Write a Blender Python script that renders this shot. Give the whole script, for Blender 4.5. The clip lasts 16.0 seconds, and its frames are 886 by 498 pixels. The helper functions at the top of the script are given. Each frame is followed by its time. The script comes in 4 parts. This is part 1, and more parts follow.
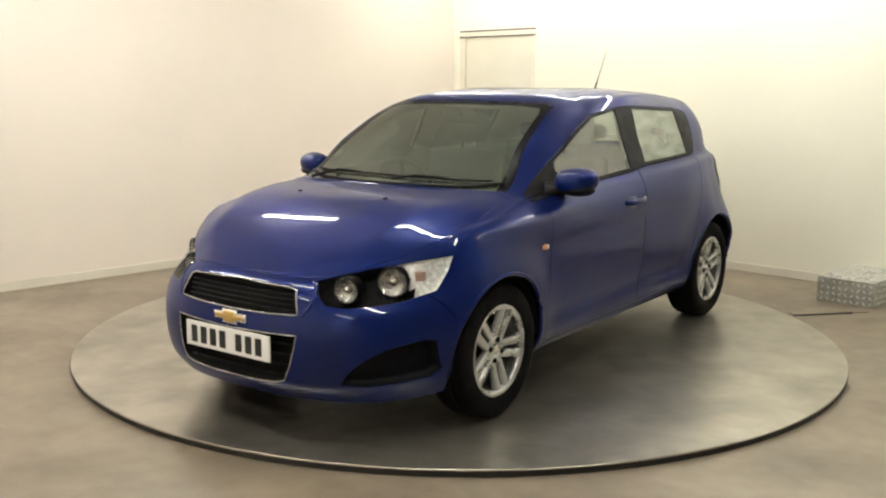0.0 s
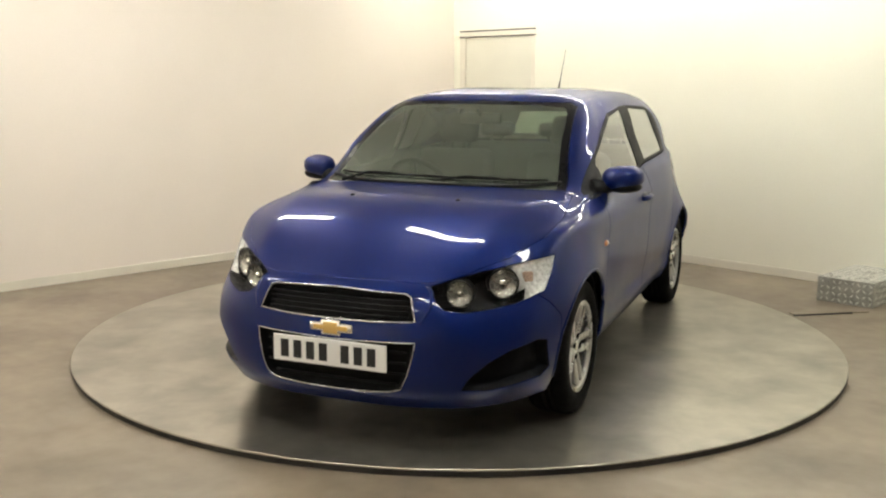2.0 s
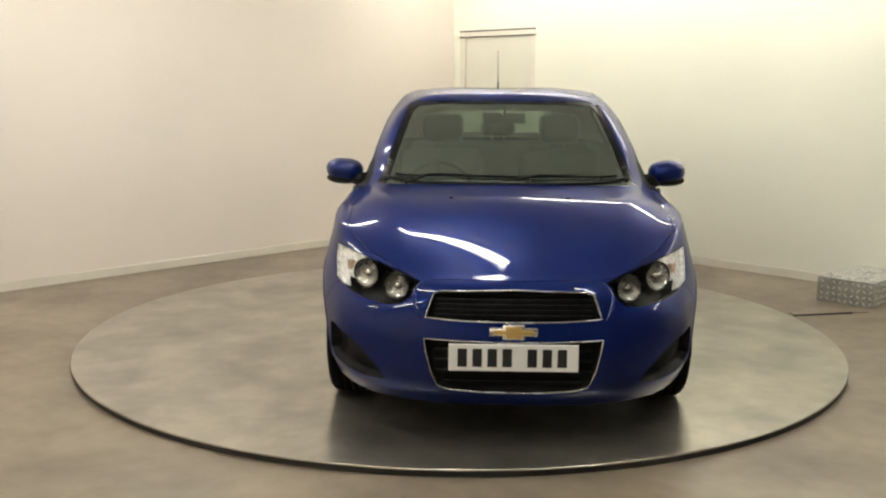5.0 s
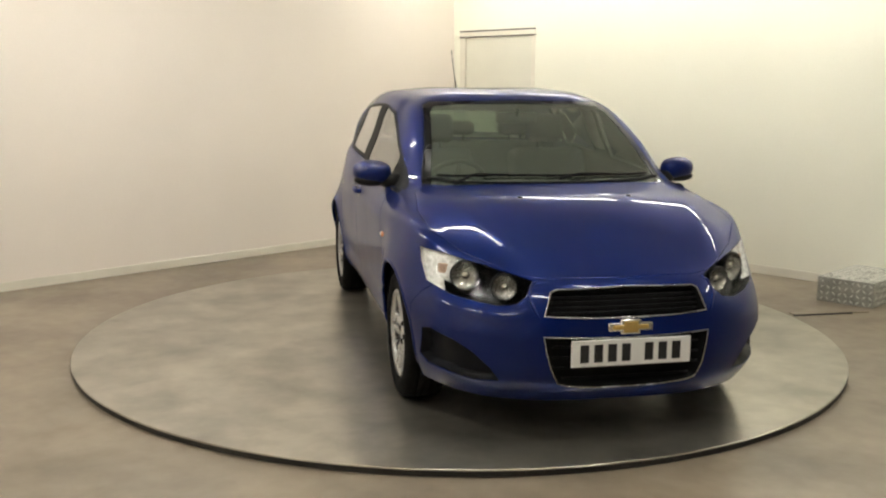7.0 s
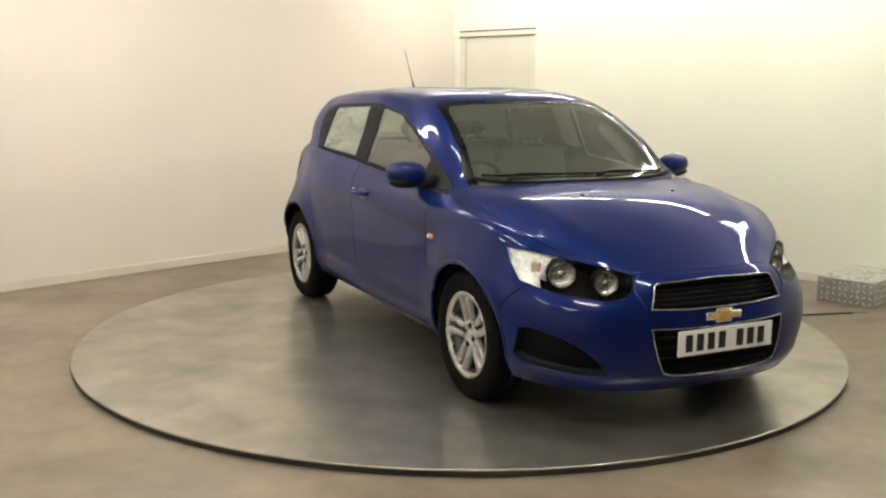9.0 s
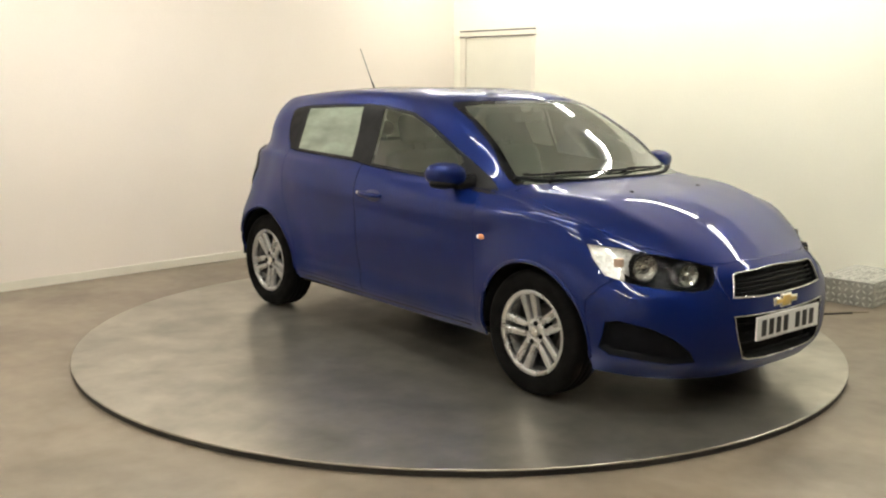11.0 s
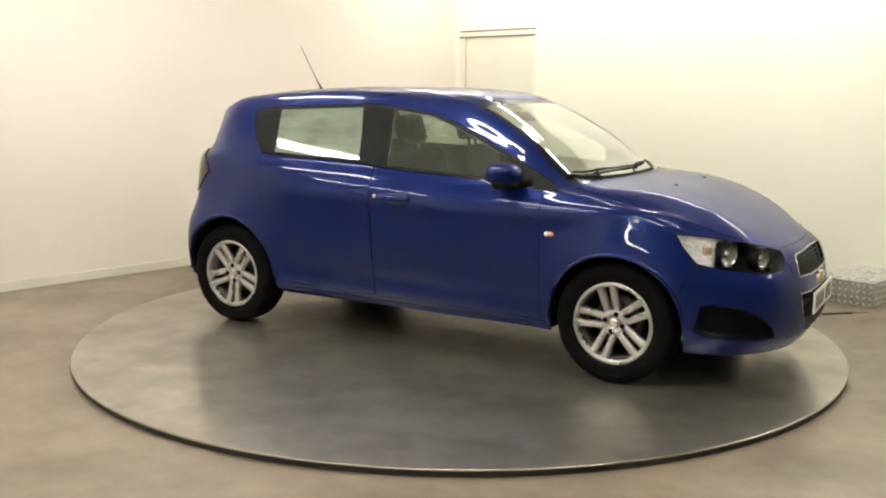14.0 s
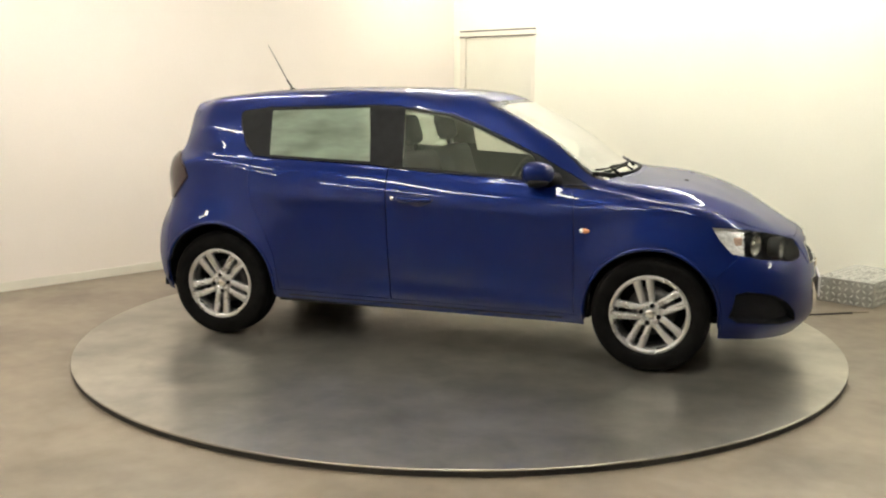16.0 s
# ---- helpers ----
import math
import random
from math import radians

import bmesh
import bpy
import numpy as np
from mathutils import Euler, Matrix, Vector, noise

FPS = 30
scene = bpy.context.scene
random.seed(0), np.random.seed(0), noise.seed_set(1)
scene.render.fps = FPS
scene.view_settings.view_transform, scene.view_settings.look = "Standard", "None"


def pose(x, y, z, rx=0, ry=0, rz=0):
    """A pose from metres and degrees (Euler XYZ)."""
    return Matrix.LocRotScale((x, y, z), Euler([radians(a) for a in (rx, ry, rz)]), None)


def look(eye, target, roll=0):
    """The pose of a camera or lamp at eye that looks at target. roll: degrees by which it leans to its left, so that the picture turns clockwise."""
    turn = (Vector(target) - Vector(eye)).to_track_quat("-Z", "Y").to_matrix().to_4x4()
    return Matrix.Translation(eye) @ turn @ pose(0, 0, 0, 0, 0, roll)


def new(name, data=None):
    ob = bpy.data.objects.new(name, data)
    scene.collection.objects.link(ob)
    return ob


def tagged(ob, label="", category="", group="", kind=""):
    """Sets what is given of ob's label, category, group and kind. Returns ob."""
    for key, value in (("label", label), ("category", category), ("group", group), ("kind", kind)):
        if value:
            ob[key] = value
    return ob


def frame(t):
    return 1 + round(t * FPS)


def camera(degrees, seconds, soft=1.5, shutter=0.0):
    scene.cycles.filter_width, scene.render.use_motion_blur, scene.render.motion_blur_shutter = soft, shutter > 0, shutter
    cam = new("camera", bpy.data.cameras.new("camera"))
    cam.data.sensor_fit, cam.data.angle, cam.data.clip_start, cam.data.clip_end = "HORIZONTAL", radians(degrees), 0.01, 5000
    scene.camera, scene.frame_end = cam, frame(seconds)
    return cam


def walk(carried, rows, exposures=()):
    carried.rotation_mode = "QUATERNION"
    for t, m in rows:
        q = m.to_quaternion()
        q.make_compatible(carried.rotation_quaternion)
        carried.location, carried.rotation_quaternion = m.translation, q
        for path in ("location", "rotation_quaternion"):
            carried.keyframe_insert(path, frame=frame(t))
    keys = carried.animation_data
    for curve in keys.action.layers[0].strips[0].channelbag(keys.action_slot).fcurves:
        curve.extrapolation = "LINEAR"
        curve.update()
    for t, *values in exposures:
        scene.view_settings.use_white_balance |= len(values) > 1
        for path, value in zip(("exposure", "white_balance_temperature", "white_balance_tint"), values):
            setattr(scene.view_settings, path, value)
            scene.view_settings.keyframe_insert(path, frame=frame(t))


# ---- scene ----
from mathutils.bvhtree import BVHTree
from mathutils.interpolate import poly_3d_calc

# ---------------------------------------------------------------- camera
TABLE_TOP = 0.035
cam = camera(49.03, 16.0, soft=2.2)
EYE = Vector((0.0, -5.840, 1.511))
YAW, PITCH = radians(-0.909), radians(-9.487)
AIM = EYE + Vector((math.sin(YAW) * math.cos(PITCH), math.cos(YAW) * math.cos(PITCH), math.sin(PITCH)))
walk(cam, [(0.0, look(EYE, AIM, 0.322)), (16.0, look(EYE, AIM, 0.322))],
     exposures=[(0.0, -0.04), (3.5, -0.22), (7.0, -0.29), (9.0, -0.15), (12.5, 0.0), (16.0, 0.06)])


def heading(t):
    """Turn of the table and of the car on it, in degrees."""
    s = (t - 8.0) / 8.0
    return -69.992 + 55.582 * s - 0.914 * s * s - 1.262 * s ** 3


# ---------------------------------------------------------------- light
world = bpy.data.worlds.new("world")
scene.world = world
world.use_nodes = True
world.node_tree.nodes["Background"].inputs[0].default_value = (0.9, 0.85, 0.75, 1)
world.node_tree.nodes["Background"].inputs[1].default_value = 0.02
TUBE_POWER = 80.0
# battens in rows along one wall: a close line of single tubes beside it, pairs of tubes over the rest of the room
ALONG, ACROSS = Vector((0.722, -0.692)), Vector((0.692, 0.722))
# the single-tube row at -5.0 is added behind the camera to even out the walls
PLACES = [(s, 2.45, 1) for s in (-2.4, -0.9, 0.6, 2.1, 3.6, 5.1)] + [(s, n, 2 if n > -4 else 1) for n in (-0.8, -2.9, -5.0) for s in (-1.8, 0.5, 2.8)]
TUBES = [(*(ALONG * s + ACROSS * n), -43.8, 1.3, k) for s, n, k in PLACES]
CEILING = 2.85


# ---------------------------------------------------------------- materials
def material(name, colour, rough=0.5, metal=0.0, var=0.08, scale=8.0, fine=120.0, bump=0.02, coat=0.0, rough_var=0.06, spec=0.5, tint=None, scuff=0.0, scuff_scale=6.0):
    """Principled surface with variation at two scales in colour and gloss and a fine relief."""
    m = bpy.data.materials.new(name)
    m.use_nodes = True
    nt = m.node_tree
    n, l = nt.nodes, nt.links
    b = n["Principled BSDF"]
    co = n.new("ShaderNodeTexCoord")
    big, small = n.new("ShaderNodeTexNoise"), n.new("ShaderNodeTexNoise")
    big.inputs["Scale"].default_value, small.inputs["Scale"].default_value = scale, fine
    big.inputs["Detail"].default_value, small.inputs["Detail"].default_value = 4, 2
    l.new(co.outputs["Object"], big.inputs["Vector"])
    l.new(co.outputs["Object"], small.inputs["Vector"])
    add = n.new("ShaderNodeMath")
    add.operation = "MULTIPLY_ADD"
    add.inputs[1].default_value = 0.3
    l.new(small.outputs["Fac"], add.inputs[0])
    l.new(big.outputs["Fac"], add.inputs[2])
    ramp = n.new("ShaderNodeMapRange")
    ramp.interpolation_type = "SMOOTHSTEP"
    ramp.inputs["From Min"].default_value, ramp.inputs["From Max"].default_value = 0.35, 0.95
    l.new(add.outputs[0], ramp.inputs["Value"])
    mix = n.new("ShaderNodeMix")
    mix.data_type = "RGBA"
    other = tint or tuple(c * (1 - 2 * var) for c in colour)
    mix.inputs["A"].default_value = (*[min(1, c * (1 + var)) for c in colour], 1)
    mix.inputs["B"].default_value = (*other, 1)
    l.new(ramp.outputs["Result"], mix.inputs["Factor"])
    l.new(mix.outputs["Result"], b.inputs["Base Color"])
    rr = n.new("ShaderNodeMapRange")
    if scuff:
        worn, shade, tone = n.new("ShaderNodeTexNoise"), n.new("ShaderNodeMapRange"), n.new("ShaderNodeMix")
        worn.inputs["Scale"].default_value, worn.inputs["Detail"].default_value = scuff_scale, 9
        worn.inputs["Roughness"].default_value, worn.inputs["Distortion"].default_value = 0.62, 0.5
        l.new(co.outputs["Object"], worn.inputs["Vector"])
        shade.inputs["From Min"].default_value, shade.inputs["From Max"].default_value = 0.3, 0.7
        shade.inputs["To Min"].default_value, shade.inputs["To Max"].default_value = 1 - scuff, 1 + scuff
        l.new(worn.outputs["Fac"], shade.inputs["Value"])
        tone.data_type, tone.blend_type = "RGBA", "MULTIPLY"
        tone.inputs["Factor"].default_value = 1.0
        l.new(mix.outputs["Result"], tone.inputs["A"])
        l.new(shade.outputs["Result"], tone.inputs["B"])
        l.new(tone.outputs["Result"], b.inputs["Base Color"])
    rr.inputs["To Min"].default_value, rr.inputs["To Max"].default_value = max(0.0, rough - rough_var), min(1, rough + rough_var)
    l.new(ramp.outputs["Result"], rr.inputs["Value"])
    l.new(rr.outputs["Result"], b.inputs["Roughness"])
    b.inputs["Metallic"].default_value = metal
    b.inputs["Specular IOR Level"].default_value = spec
    b.inputs["Coat Weight"].default_value = coat
    b.inputs["Coat Roughness"].default_value = 0.03
    if bump:
        bp = n.new("ShaderNodeBump")
        bp.inputs["Strength"].default_value = bump
        bp.inputs["Distance"].default_value = 0.004
        l.new(small.outputs["Fac"], bp.inputs["Height"])
        l.new(bp.outputs["Normal"], b.inputs["Normal"])
    return m


def glass(name, colour, gloss=1.9, haze=0.0):
    """Thin pane: tinted see-through, with a pale film of mist and painted reflection, and the mirror reflection of its
    two faces on top.
    """
    m = bpy.data.materials.new(name)
    m.use_nodes = True
    nt = m.node_tree
    nt.nodes.clear()
    n, l = nt.nodes, nt.links
    out, tr, gl, mix = (n.new(k) for k in ("ShaderNodeOutputMaterial", "ShaderNodeBsdfTransparent", "ShaderNodeBsdfGlossy", "ShaderNodeMixShader"))
    fr, mul = n.new("ShaderNodeFresnel"), n.new("ShaderNodeMath")
    fr.inputs["IOR"].default_value = 1.52
    mul.operation, mul.use_clamp = "MULTIPLY", True
    mul.inputs[1].default_value = gloss
    tr.inputs[0].default_value = (*colour, 1)
    gl.inputs["Roughness"].default_value = 0.035
    l.new(fr.outputs[0], mul.inputs[0])
    l.new(mul.outputs[0], mix.inputs[0])
    film, veil, through_veil, both = (n.new(k) for k in ("ShaderNodeMixShader", "ShaderNodeBsdfDiffuse", "ShaderNodeBsdfTranslucent", "ShaderNodeMixShader"))
    grain = n.new("ShaderNodeTexNoise")
    grain.inputs["Scale"].default_value = 3.2
    amount = n.new("ShaderNodeMapRange")
    amount.inputs["To Min"].default_value, amount.inputs["To Max"].default_value = haze * 0.4, haze * 1.6
    l.new(grain.outputs["Fac"], amount.inputs["Value"])
    veil.inputs[0].default_value = through_veil.inputs[0].default_value = (0.56, 0.70, 0.54, 1)
    both.inputs[0].default_value = 0.5
    l.new(veil.outputs[0], both.inputs[1])
    l.new(through_veil.outputs[0], both.inputs[2])
    l.new(amount.outputs[0], film.inputs[0])
    l.new(tr.outputs[0], film.inputs[1])
    l.new(both.outputs[0], film.inputs[2])
    l.new(film.outputs[0], mix.inputs[1])
    l.new(gl.outputs[0], mix.inputs[2])
    l.new(mix.outputs[0], out.inputs[0])
    return m


def glow(name, colour, power):
    m = bpy.data.materials.new(name)
    m.use_nodes = True
    b = m.node_tree.nodes["Principled BSDF"]
    b.inputs["Base Color"].default_value = (0.8, 0.8, 0.8, 1)
    b.inputs["Emission Color"].default_value = (*colour, 1)
    b.inputs["Emission Strength"].default_value = power
    return m


M_WALL_A = material("wall_paint_warm", (0.90, 0.825, 0.755), 0.55, var=0.02, scale=0.7, fine=60, bump=0.05)
M_WALL_B = material("wall_paint_cream", (0.91, 0.895, 0.78), 0.55, var=0.02, scale=0.7, fine=60, bump=0.05)
M_UNSEEN_GREY = material("unseen_wall_grey", (0.17, 0.165, 0.155), 0.6, var=0.03, scale=0.8, fine=60)
M_CEIL = material("ceiling_paint", (0.8, 0.77, 0.7), 0.7, var=0.02, scale=1, fine=80)
M_TRIM = material("trim_paint", (0.80, 0.76, 0.66), 0.4, var=0.03, scale=3)
M_DOOR = material("door_paint", (0.76, 0.74, 0.64), 0.45, var=0.02, scale=2)
M_FLOOR = material("sealed_concrete", (0.225, 0.182, 0.135), 0.36, var=0.16, scale=1.3, fine=9, bump=0, rough_var=0.07, scuff=0.13, scuff_scale=2.5)
M_STEEL = material("table_steel", (0.445, 0.42, 0.365), 0.30, metal=0.86, var=0.16, scale=2.3, fine=6, bump=0, rough_var=0.02, scuff=0.14, scuff_scale=4.0)
M_EDGE = material("table_edge", (0.62, 0.58, 0.5), 0.35, metal=0.8, var=0.08)
M_RUBBER = material("rim_rubber", (0.018, 0.016, 0.014), 0.6, var=0.2)
M_PLATE = material("tread_plate", (0.42, 0.42, 0.38), 0.45, metal=0.35, var=0.15, scale=12)
M_LUG = material("worn_aluminium", (0.80, 0.80, 0.75), 0.3, metal=0.6, var=0.06)
M_SHADOW_LINE = material("door_shadow_line", (0.09, 0.085, 0.07), 0.6, var=0.1)
M_PAINT = material("blue_paint", (0.0026, 0.0105, 0.081), 0.40, metal=0.38, spec=0.08, var=0.04, scale=3, fine=900, bump=0.0, coat=0.55, rough_var=0.02)
M_PAINT.node_tree.nodes["Principled BSDF"].inputs["Specular Tint"].default_value = (0.30, 0.38, 0.80, 1)
M_HOLLOW_SHADE = material("shaded_blue", (0.002, 0.008, 0.06), 0.4, metal=0.3, var=0.04, scale=20, bump=0.0, coat=0.4)
M_BLACK = material("black_plastic", (0.0045, 0.0045, 0.005), 0.55, spec=0.14, var=0.2, scale=20, fine=300)
M_FOG = material("blank_plastic", (0.0035, 0.004, 0.006), 0.5, spec=0.1, var=0.2, scale=20, fine=300)
M_GLOSSBLACK = material("gloss_black", (0.004, 0.004, 0.0045), 0.3, spec=0.08, var=0.1)
M_TYRE = material("tyre_rubber", (0.0045, 0.0042, 0.004), 0.8, spec=0.06, var=0.2, scale=15, fine=200, bump=0.1)
M_ALLOY = material("alloy_silver", (0.46, 0.46, 0.46), 0.28, metal=0.85, var=0.05)
M_BARREL = material("dark_inner_rim", (0.10, 0.098, 0.095), 0.45, metal=0.6, var=0.2, scale=30)
M_DISC = material("brake_steel", (0.13, 0.125, 0.12), 0.4, metal=0.8, var=0.1)
M_CHROME = material("chrome", (0.80, 0.79, 0.76), 0.12, metal=1.0, var=0.03, bump=0)
M_SATIN = material("satin_chrome", (0.50, 0.50, 0.49), 0.25, metal=1.0, var=0.05, bump=0)
M_GOLD = material("gold_badge", (0.68, 0.47, 0.16), 0.3, metal=0.6, var=0.05, bump=0)
M_WHITE = material("plate_white", (0.82, 0.82, 0.80), 0.35, var=0.02)
M_INK = material("plate_black", (0.015, 0.015, 0.016), 0.4, var=0.1)
M_LAMP = material("lamp_reflector", (0.48, 0.47, 0.44), 0.24, metal=0.75, var=0.3, scale=45, bump=0)
M_CLEAR = material("clear_lamp_white", (0.90, 0.90, 0.87), 0.2, metal=0.25, var=0.22, scale=55, bump=0, coat=0.6)
M_AMBER = material("amber_lens", (0.62, 0.26, 0.13), 0.15, var=0.05)
M_PINK = material("indicator_reflector", (0.60, 0.42, 0.33), 0.25, metal=0.4, var=0.2, scale=60)
M_RED = material("red_lens", (0.016, 0.0035, 0.004), 0.15, spec=0.3, var=0.05, coat=0.15)
M_SEAT = material("seat_fabric", (0.026, 0.026, 0.026), 0.85, var=0.25, scale=20, fine=400, bump=0.2)
M_DASH = material("dash_plastic", (0.026, 0.025, 0.023), 0.6, var=0.15, scale=12, fine=300, bump=0.1)
M_LINER = material("headliner", (0.36, 0.35, 0.31), 0.9, var=0.05, fine=300, bump=0.1)
# the windscreen's haze paints in the room's pale green reflection
M_GLASS = glass("windscreen_glass", (0.66, 0.79, 0.67), gloss=2.0, haze=0.125)
M_SIDEGLASS = glass("side_glass", (0.93, 0.97, 0.92), haze=0.085)
M_REARGLASS = glass("tinted_glass", (0.28, 0.33, 0.28), haze=0.03)
M_MISTED = glass("misted_glass", (0.78, 0.84, 0.78), haze=0.55)
M_LENS = glass("lamp_lens", (0.95, 0.96, 0.95), gloss=0.22)
M_UNDER = material("underbody", (0.006, 0.006, 0.006), 0.85, spec=0.1, var=0.2)


# ---------------------------------------------------------------- mesh helpers
def part(name, bm, mat, parent, label="", smooth=True, mats=None):
    """One mesh object from a bmesh, under a thing or a part."""
    me = bpy.data.meshes.new(name)
    for f in bm.faces:
        f.smooth = smooth
    bm.to_mesh(me)
    bm.free()
    for m in mats or [mat]:
        me.materials.append(m)
    ob = new(name, me)
    ob.parent = parent
    if label:
        tagged(ob, label)
    return ob


def empty(name, label, category, m=None, group="", kind=""):
    ob = new(name)
    ob.empty_display_size = 0.1
    if m is not None:
        ob.matrix_basis = m
    return tagged(ob, label, category, group, kind)


def box(bm, x0, x1, y0, y1, z0, z1, m=None, bevel=0.0):
    r = bmesh.ops.create_cube(bm, size=1.0)
    vs = r["verts"]
    t = pose((x0 + x1) / 2, (y0 + y1) / 2, (z0 + z1) / 2) @ Matrix.Diagonal((x1 - x0, y1 - y0, z1 - z0, 1))
    bmesh.ops.transform(bm, matrix=(m @ t) if m is not None else t, verts=vs)
    if bevel:
        es = {e for v in vs for e in v.link_edges}
        bmesh.ops.bevel(bm, geom=list(es), offset=bevel, segments=2, affect="EDGES", profile=0.5)
    return vs


def lathe(bm, profile, n=48, m=None, arc=2 * math.pi, closed=False):
    """Turns a profile of (radius, height) about the local z axis."""
    full = abs(arc - 2 * math.pi) < 1e-6
    steps = n if full else n + 1
    rings = []
    for i in range(steps):
        a = arc * i / n
        rings.append([bm.verts.new((m or Matrix()) @ Vector((r * math.cos(a), r * math.sin(a), h))) for r, h in profile])
    for i in range(n):
        a, b = rings[i], rings[(i + 1) % steps]
        for k in range(len(profile) - (0 if closed else 1)):
            q = (k + 1) % len(profile)
            bm.faces.new((a[k], b[k], b[q], a[q]))
    bmesh.ops.remove_doubles(bm, verts=bm.verts[:], dist=1e-6)


def tube(bm, pts, r, n=8, loop=False, flat=1.0):
    """A round rod along points."""
    pts = [Vector(p) for p in pts]
    rings = []
    k = len(pts)
    for i, p in enumerate(pts):
        a = pts[(i - 1) % k] if loop or i else p
        b = pts[(i + 1) % k] if loop or i < k - 1 else p
        d = (b - a).normalized()
        up = Vector((0, 0, 1)) if abs(d.z) < 0.9 else Vector((1, 0, 0))
        u = d.cross(up).normalized()
        v = u.cross(d)
        rad = r[i] if isinstance(r, (list, tuple)) else r
        rings.append([bm.verts.new(p + (u * math.cos(j * 2 * math.pi / n) * rad * flat + v * math.sin(j * 2 * math.pi / n) * rad)) for j in range(n)])
    for i in range(k if loop else k - 1):
        a, b = rings[i], rings[(i + 1) % k]
        for j in range(n):
            bm.faces.new((a[j], a[(j + 1) % n], b[(j + 1) % n], b[j]))
    if not loop:
        bm.faces.new(rings[0])
        bm.faces.new(rings[-1][::-1])


def fix(bm):
    bmesh.ops.recalc_face_normals(bm, faces=bm.faces[:])
    return bm


# ---------------------------------------------------------------- the room
# the corner that faces the camera, and the ways along the two walls from it
CORNER = Vector((-0.06, 4.57, 0))
WAY_L = Vector((-0.692, -0.722, 0)).normalized()
WAY_R = Vector((WAY_L.y * -1, WAY_L.x, 0))
ROOM_L, ROOM_R = 10.0, 10.0
TURN = math.degrees(math.atan2(WAY_R.y, WAY_R.x))
# room space: x along the wall on the way R, y along the way L seen from the corner (so y is negative into the room)
ROOM = Matrix.Translation(CORNER) @ pose(0, 0, 0, 0, 0, TURN)


def wall(name, x0, x1, y0, y1, mat, label, holes=()):
    bm = bmesh.new()
    if not holes:
        box(bm, x0, x1, y0, y1, 0, CEILING)
    else:
        a, b, h = holes[0]
        box(bm, x0, a, y0, y1, 0, CEILING)
        box(bm, a, b, y0, y1, h, CEILING)
        box(bm, b, x1, y0, y1, 0, CEILING)
    ob = part(name, bm, mat, None, smooth=False)
    ob.matrix_basis = ROOM
    return tagged(ob, label, "wall", kind="structure")


DOOR_A, DOOR_B, DOOR_H = 0.14, 1.08, 2.055
wall("wall_north", -0.15, ROOM_R + 0.15, 0.0, 0.15, M_WALL_B, "smooth cream painted plaster wall with a door", holes=[(DOOR_A, DOOR_B, DOOR_H)])
wall("wall_west", -0.15, 0.0, -ROOM_L, 0.0, M_WALL_A, "smooth pale peach painted plaster wall")
wall("wall_south", -0.15, ROOM_R + 0.15, -ROOM_L - 0.15, -ROOM_L, M_WALL_A, "smooth cream painted plaster wall")
# unseen wall, its dark tone chosen to darken the bumper's reflections
wall("wall_east", ROOM_R, ROOM_R + 0.15, -ROOM_L, 0.0, M_UNSEEN_GREY, "plain dark grey wall out of view that dims the car's front")

bm = bmesh.new()
box(bm, -0.15, ROOM_R + 0.15, -ROOM_L - 0.15, 0.4, -0.12, 0)
floor = part("floor", bm, M_FLOOR, None, smooth=False)
floor.matrix_basis = ROOM
tagged(floor, "grey-brown sealed concrete floor with faint stains", "floor", kind="structure")
bm = bmesh.new()
box(bm, -0.15, ROOM_R + 0.15, -ROOM_L - 0.15, 0.4, CEILING, CEILING + 0.12)
ceiling = part("ceiling", bm, M_CEIL, None, smooth=False)
ceiling.matrix_basis = ROOM
tagged(ceiling, "plain white painted ceiling", "ceiling", kind="structure")

for nm, q in (("baseboard_north", (DOOR_B + 0.06, ROOM_R, -0.012, 0.0)), ("baseboard_west", (0.0, 0.012, -ROOM_L, -0.012))):
    bm = bmesh.new()
    box(bm, *q, 0, 0.07, bevel=0.003)
    ob = part(nm, bm, M_TRIM, None, smooth=False)
    ob.matrix_basis = ROOM
    tagged(ob, "low off-white painted baseboard", "baseboard", kind="structure")

door = empty("door_1", "closed flush cream door in a painted frame", "door", ROOM, kind="structure")
bm = bmesh.new()
box(bm, DOOR_A + 0.030, DOOR_B - 0.030, 0.006, 0.046, 0.008, DOOR_H - 0.045, bevel=0.002)
part("door_leaf", bm, M_DOOR, door, "flush cream door leaf", smooth=False)
for q in ((DOOR_A - 0.05, DOOR_A + 0.028, 0, DOOR_H - 0.035), (DOOR_B - 0.028, DOOR_B + 0.02, 0, DOOR_H - 0.035), (DOOR_A - 0.05, DOOR_B + 0.02, DOOR_H - 0.035, DOOR_H + 0.012)):
    bm = bmesh.new()
    box(bm, q[0], q[1], -0.012 if q[2] else -0.003, 0.12, q[2], q[3], bevel=0.002)
    part("door_frame", bm, M_TRIM, door, smooth=False)
# dark strips put in for the shadow lines below and above the door head
for z in (DOOR_H - 0.044, DOOR_H + 0.012):
    bm = bmesh.new()
    box(bm, DOOR_A - 0.05, DOOR_B + 0.02, -0.010, 0.004, z, z + 0.014)
    part("door_shadow_line", bm, M_SHADOW_LINE, door, "dark strip for the shadow line over the door", smooth=False)
bm = bmesh.new()
box(bm, DOOR_A - 0.3, DOOR_B + 0.3, 0.152, 0.2, 0, 2.4)
ob = part("wall_behind_door", bm, M_WALL_B, None, smooth=False)
ob.matrix_basis = ROOM
tagged(ob, "plain wall behind the door", "wall", kind="structure")

# ---------------------------------------------------------------- ceiling lights
M_TUBE = glow("tube_light", (1.0, 0.98, 0.885), TUBE_POWER)
